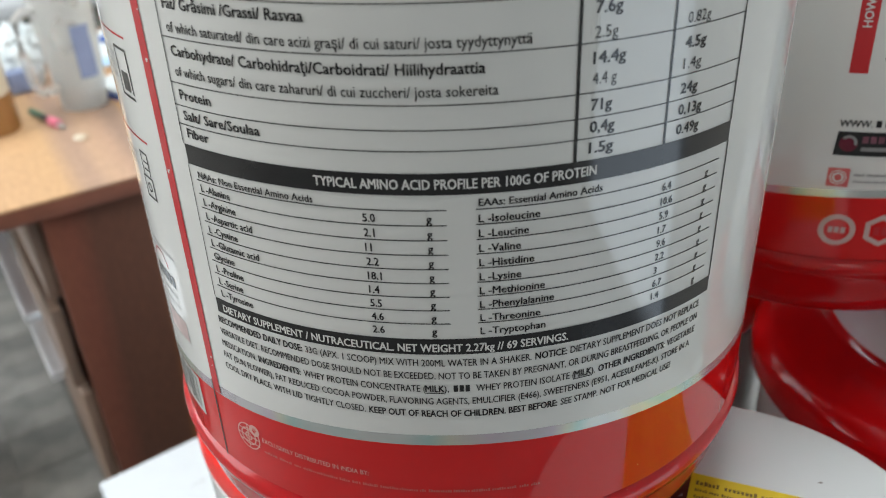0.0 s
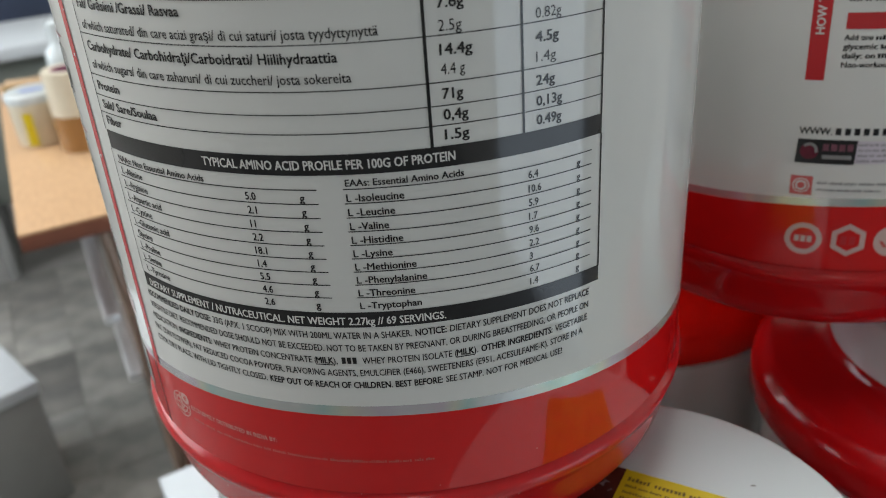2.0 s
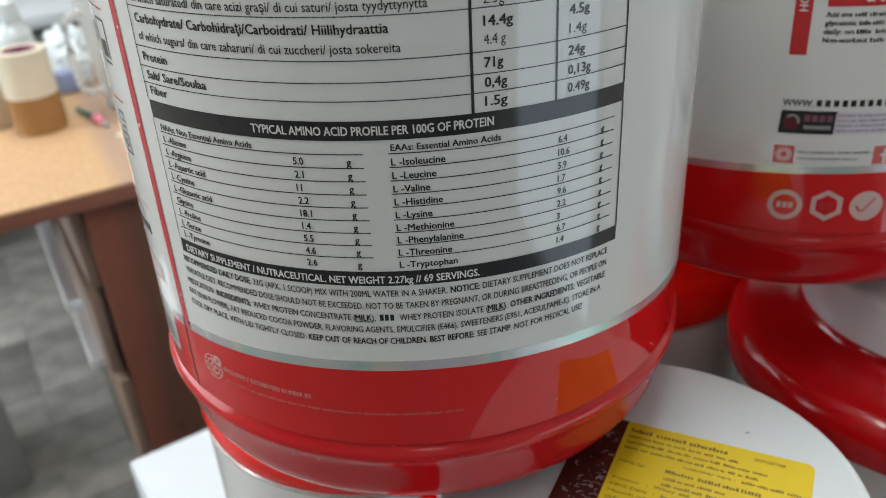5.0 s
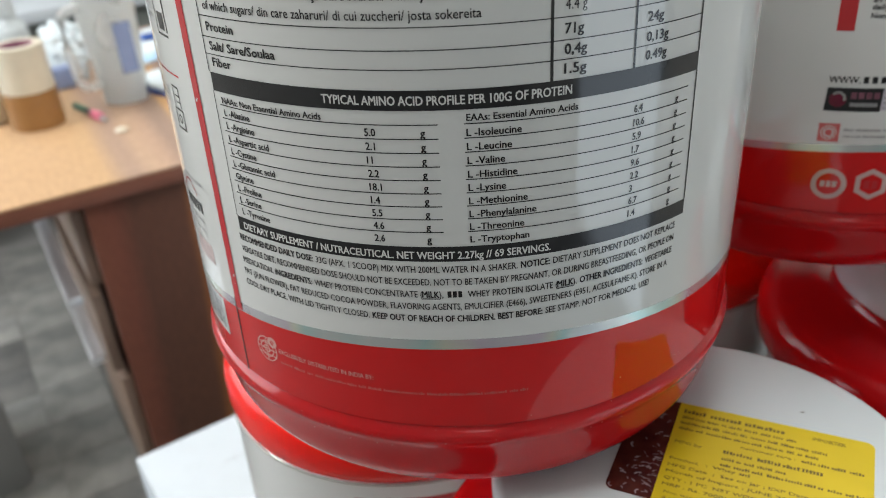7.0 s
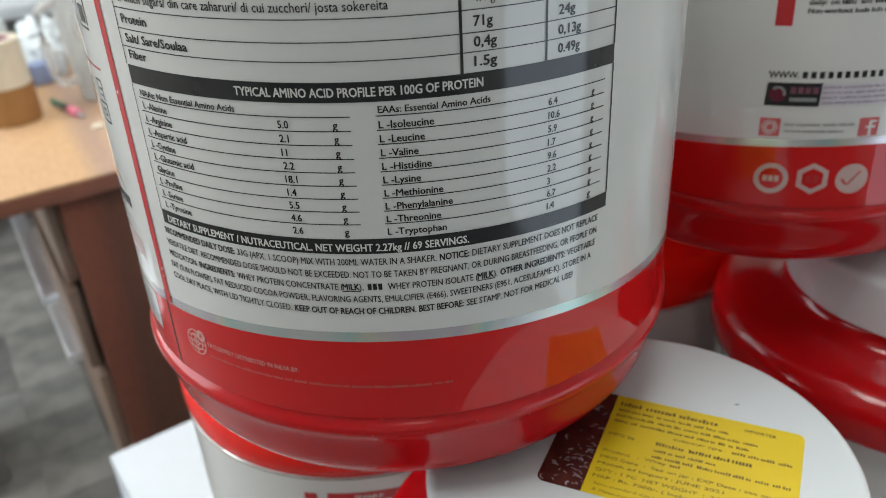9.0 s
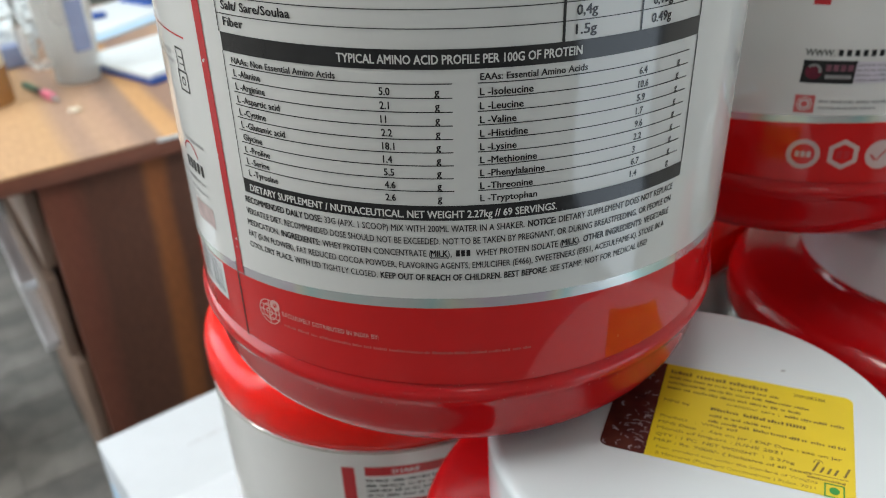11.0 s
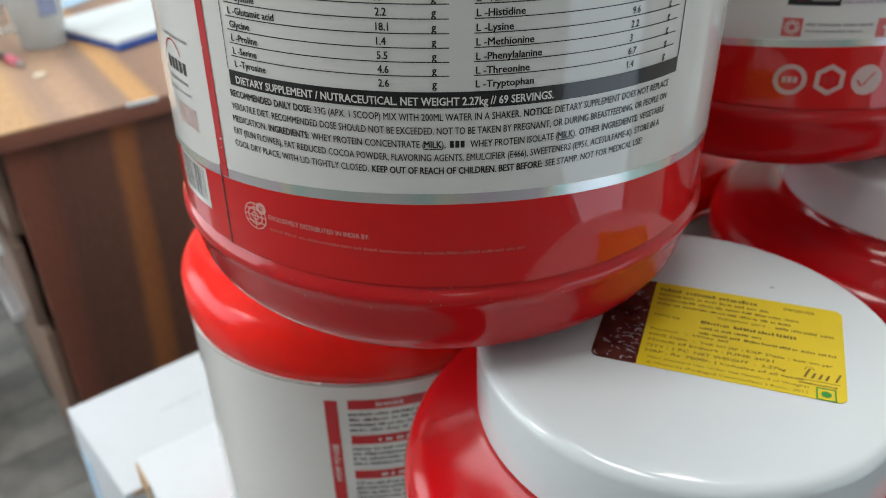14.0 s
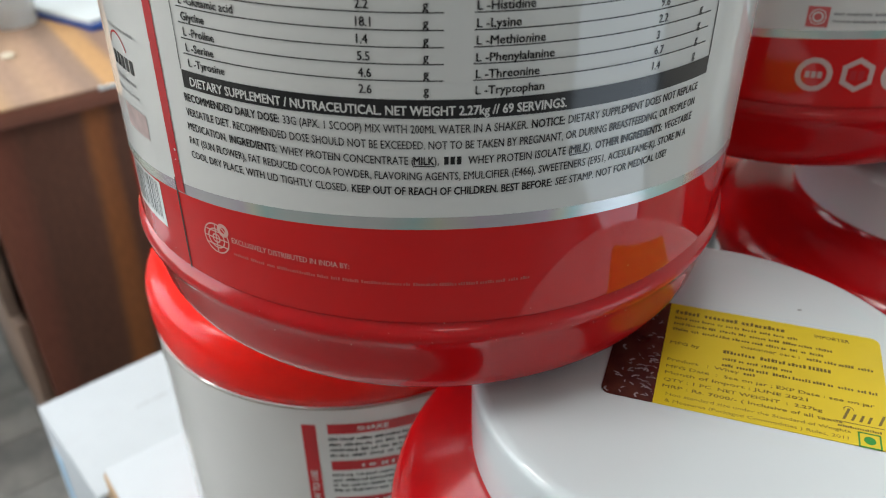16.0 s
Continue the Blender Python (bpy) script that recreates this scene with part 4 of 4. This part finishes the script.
part("grip", tube([(0.006, 0.0, 0.0068), (0.013, -0.033, 0.0068)], 0.0085), M_PINK, pen, "pink grip")
part("tip", tube([(0.013, -0.033, 0.006), (0.018, -0.055, 0.006)], 0.0040), M_STEEL, pen)
crumb = thing("eraser_crumb", on_desk(0.262, 0.232), "small cream scrap lying on the desk", "scrap")
part("body", lathe([(0, 0), (0.010, 0), (0.012, 0.003), (0.008, 0.006), (0, 0.007)], 12), M_CREAM, crumb)
pinkbit = thing("sharpener", on_desk(0.455, 0.305, 30), "small pale pink plastic sharpener by the notepad", "sharpener")
part("body", box(0.026, 0.016, 0.012, 0.002), M_PINK, pinkbit)

squeeze = thing("bottle", on_desk(0.155, 0.60), "white plastic bottle with a narrow cap", "bottle")
part("body", lathe([(0, 0), (0.032, 0), (0.036, 0.004), (0.036, 0.13), (0.033, 0.145), (0.020, 0.158), (0.019, 0.165), (0, 0.165)], 40), M_LID, squeeze)
part("cap", lathe([(0.018, 0.165), (0.022, 0.166), (0.021, 0.20), (0.014, 0.206), (0, 0.207)], 32), M_LID, squeeze, "white cap")


def crumple(name, m, size, mat, label, category, seed):
    """A crumpled sheet or bag: a dense blob creased by noise."""
    bm = bmesh.new()
    bmesh.ops.create_icosphere(bm, subdivisions=4, radius=1)
    for v in bm.verts:
        d = v.co.normalized()
        k = 0.8 + 0.55 * abs(noise.noise(d * 2.1 + Vector((seed, 0, 0)))) + 0.22 * abs(noise.noise(d * 6 + Vector((0, seed, 0))))
        v.co = Vector((d.x * size[0] * k, d.y * size[1] * k, max(0.0, d.z * size[2] * k + size[2] * 0.75)))
    t = thing(name, m, label, category)
    part("body", bm, mat, t, smooth=False)
    return t


crumple("crumpled_paper", on_desk(0.245, 0.66), (0.05, 0.045, 0.045), M_PAPER, "crumpled white paper with a bluish tint", "paper", 3.1)
crumple("plastic_bag", on_desk(0.27, 0.80, 20), (0.06, 0.05, 0.055), M_PAPER, "crumpled white plastic bag", "bag", 7.7)
pack = thing("packet", on_desk(0.235, 0.605, 15), "pale blue packet lying on the desk", "packet")
part("body", box(0.06, 0.035, 0.045, 0.006), M_BLUELAB, pack)
gold = thing("snack_box", on_desk(0.07, 0.80, -10), "small brown and gold box", "box")
part("body", box(0.10, 0.06, 0.05, 0.003), M_GOLD, gold)
part("flap", box(0.10, 0.058, 0.003, 0.001, (0, 0.0, 0.05)), M_KRAFT, gold)

# beyond the desk
bench = thing("white_desk", turned(-0.7262 - 0.535 * 1.55, 0.7729 + 0.845 * 1.55, 0), "white-topped desk standing behind the wooden desk", "desk")
part("desktop", box(1.6, 0.5, 0.04, 0.003, (0.6, 0.25, 0.71)), M_CARD, bench)
for lx in (-0.15, 1.35):
    part("side_panel", box(0.03, 0.46, 0.71, 0.002, (lx, 0.25, 0)), M_STEEL, bench)
part("modesty_panel", box(1.47, 0.02, 0.45, 0.002, (0.6, 0.05, 0.26)), material("grey_green_board", (0.16, 0.18, 0.165), 0.6, vary=0.1), bench)
chair = thing("office_chair", turned(-0.7262 + 0.845 * 0.15 - 0.535 * 2.3, 0.7729 + 0.535 * 0.15 + 0.845 * 2.3, 0), "navy fabric office chair behind the desks", "chair")
part("seat", box(0.48, 0.46, 0.08, 0.03, (0, 0, 0.42)), M_NAVY, chair)
part("backrest", box(0.9, 0.07, 0.62, 0.03, (0.1, 0.22, 0.52)), M_NAVY, chair)
part("column", tube([(0, 0, 0.06), (0, 0, 0.43)], 0.03, 16), M_BLACK, chair)
for k in range(5):
    a = radians(72 * k)
    part("leg", tube([(0.02 * math.cos(a), 0.02 * math.sin(a), 0.08), (0.28 * math.cos(a), 0.28 * math.sin(a), 0.025)], 0.022), M_BLACK, chair)

# tiles of the floor -----------------------------------------------------
TS = 0.15
tile_mesh = None
tm = Matrix.Rotation(radians(TURN), 4, "Z")
for i in range(-14, 15):
    for j in range(-8, 18):
        p = tm @ Vector((i * TS, j * TS, 0))
        if not (-1.75 < p.x < -0.35 and 0.45 < p.y < 2.6):
            continue
        if tile_mesh is None:
            ob = put("floor_tile", box(TS - 0.002, TS - 0.002, 0.004, 0.0006, (0, 0, -0.004), 1), M_FLOOR, slab, smooth=False)
            tile_mesh = ob.data
        else:
            ob = new("floor_tile", tile_mesh)
            ob.parent = slab
        ob.matrix_local = Matrix.Translation((p.x, p.y, 0)) @ tm
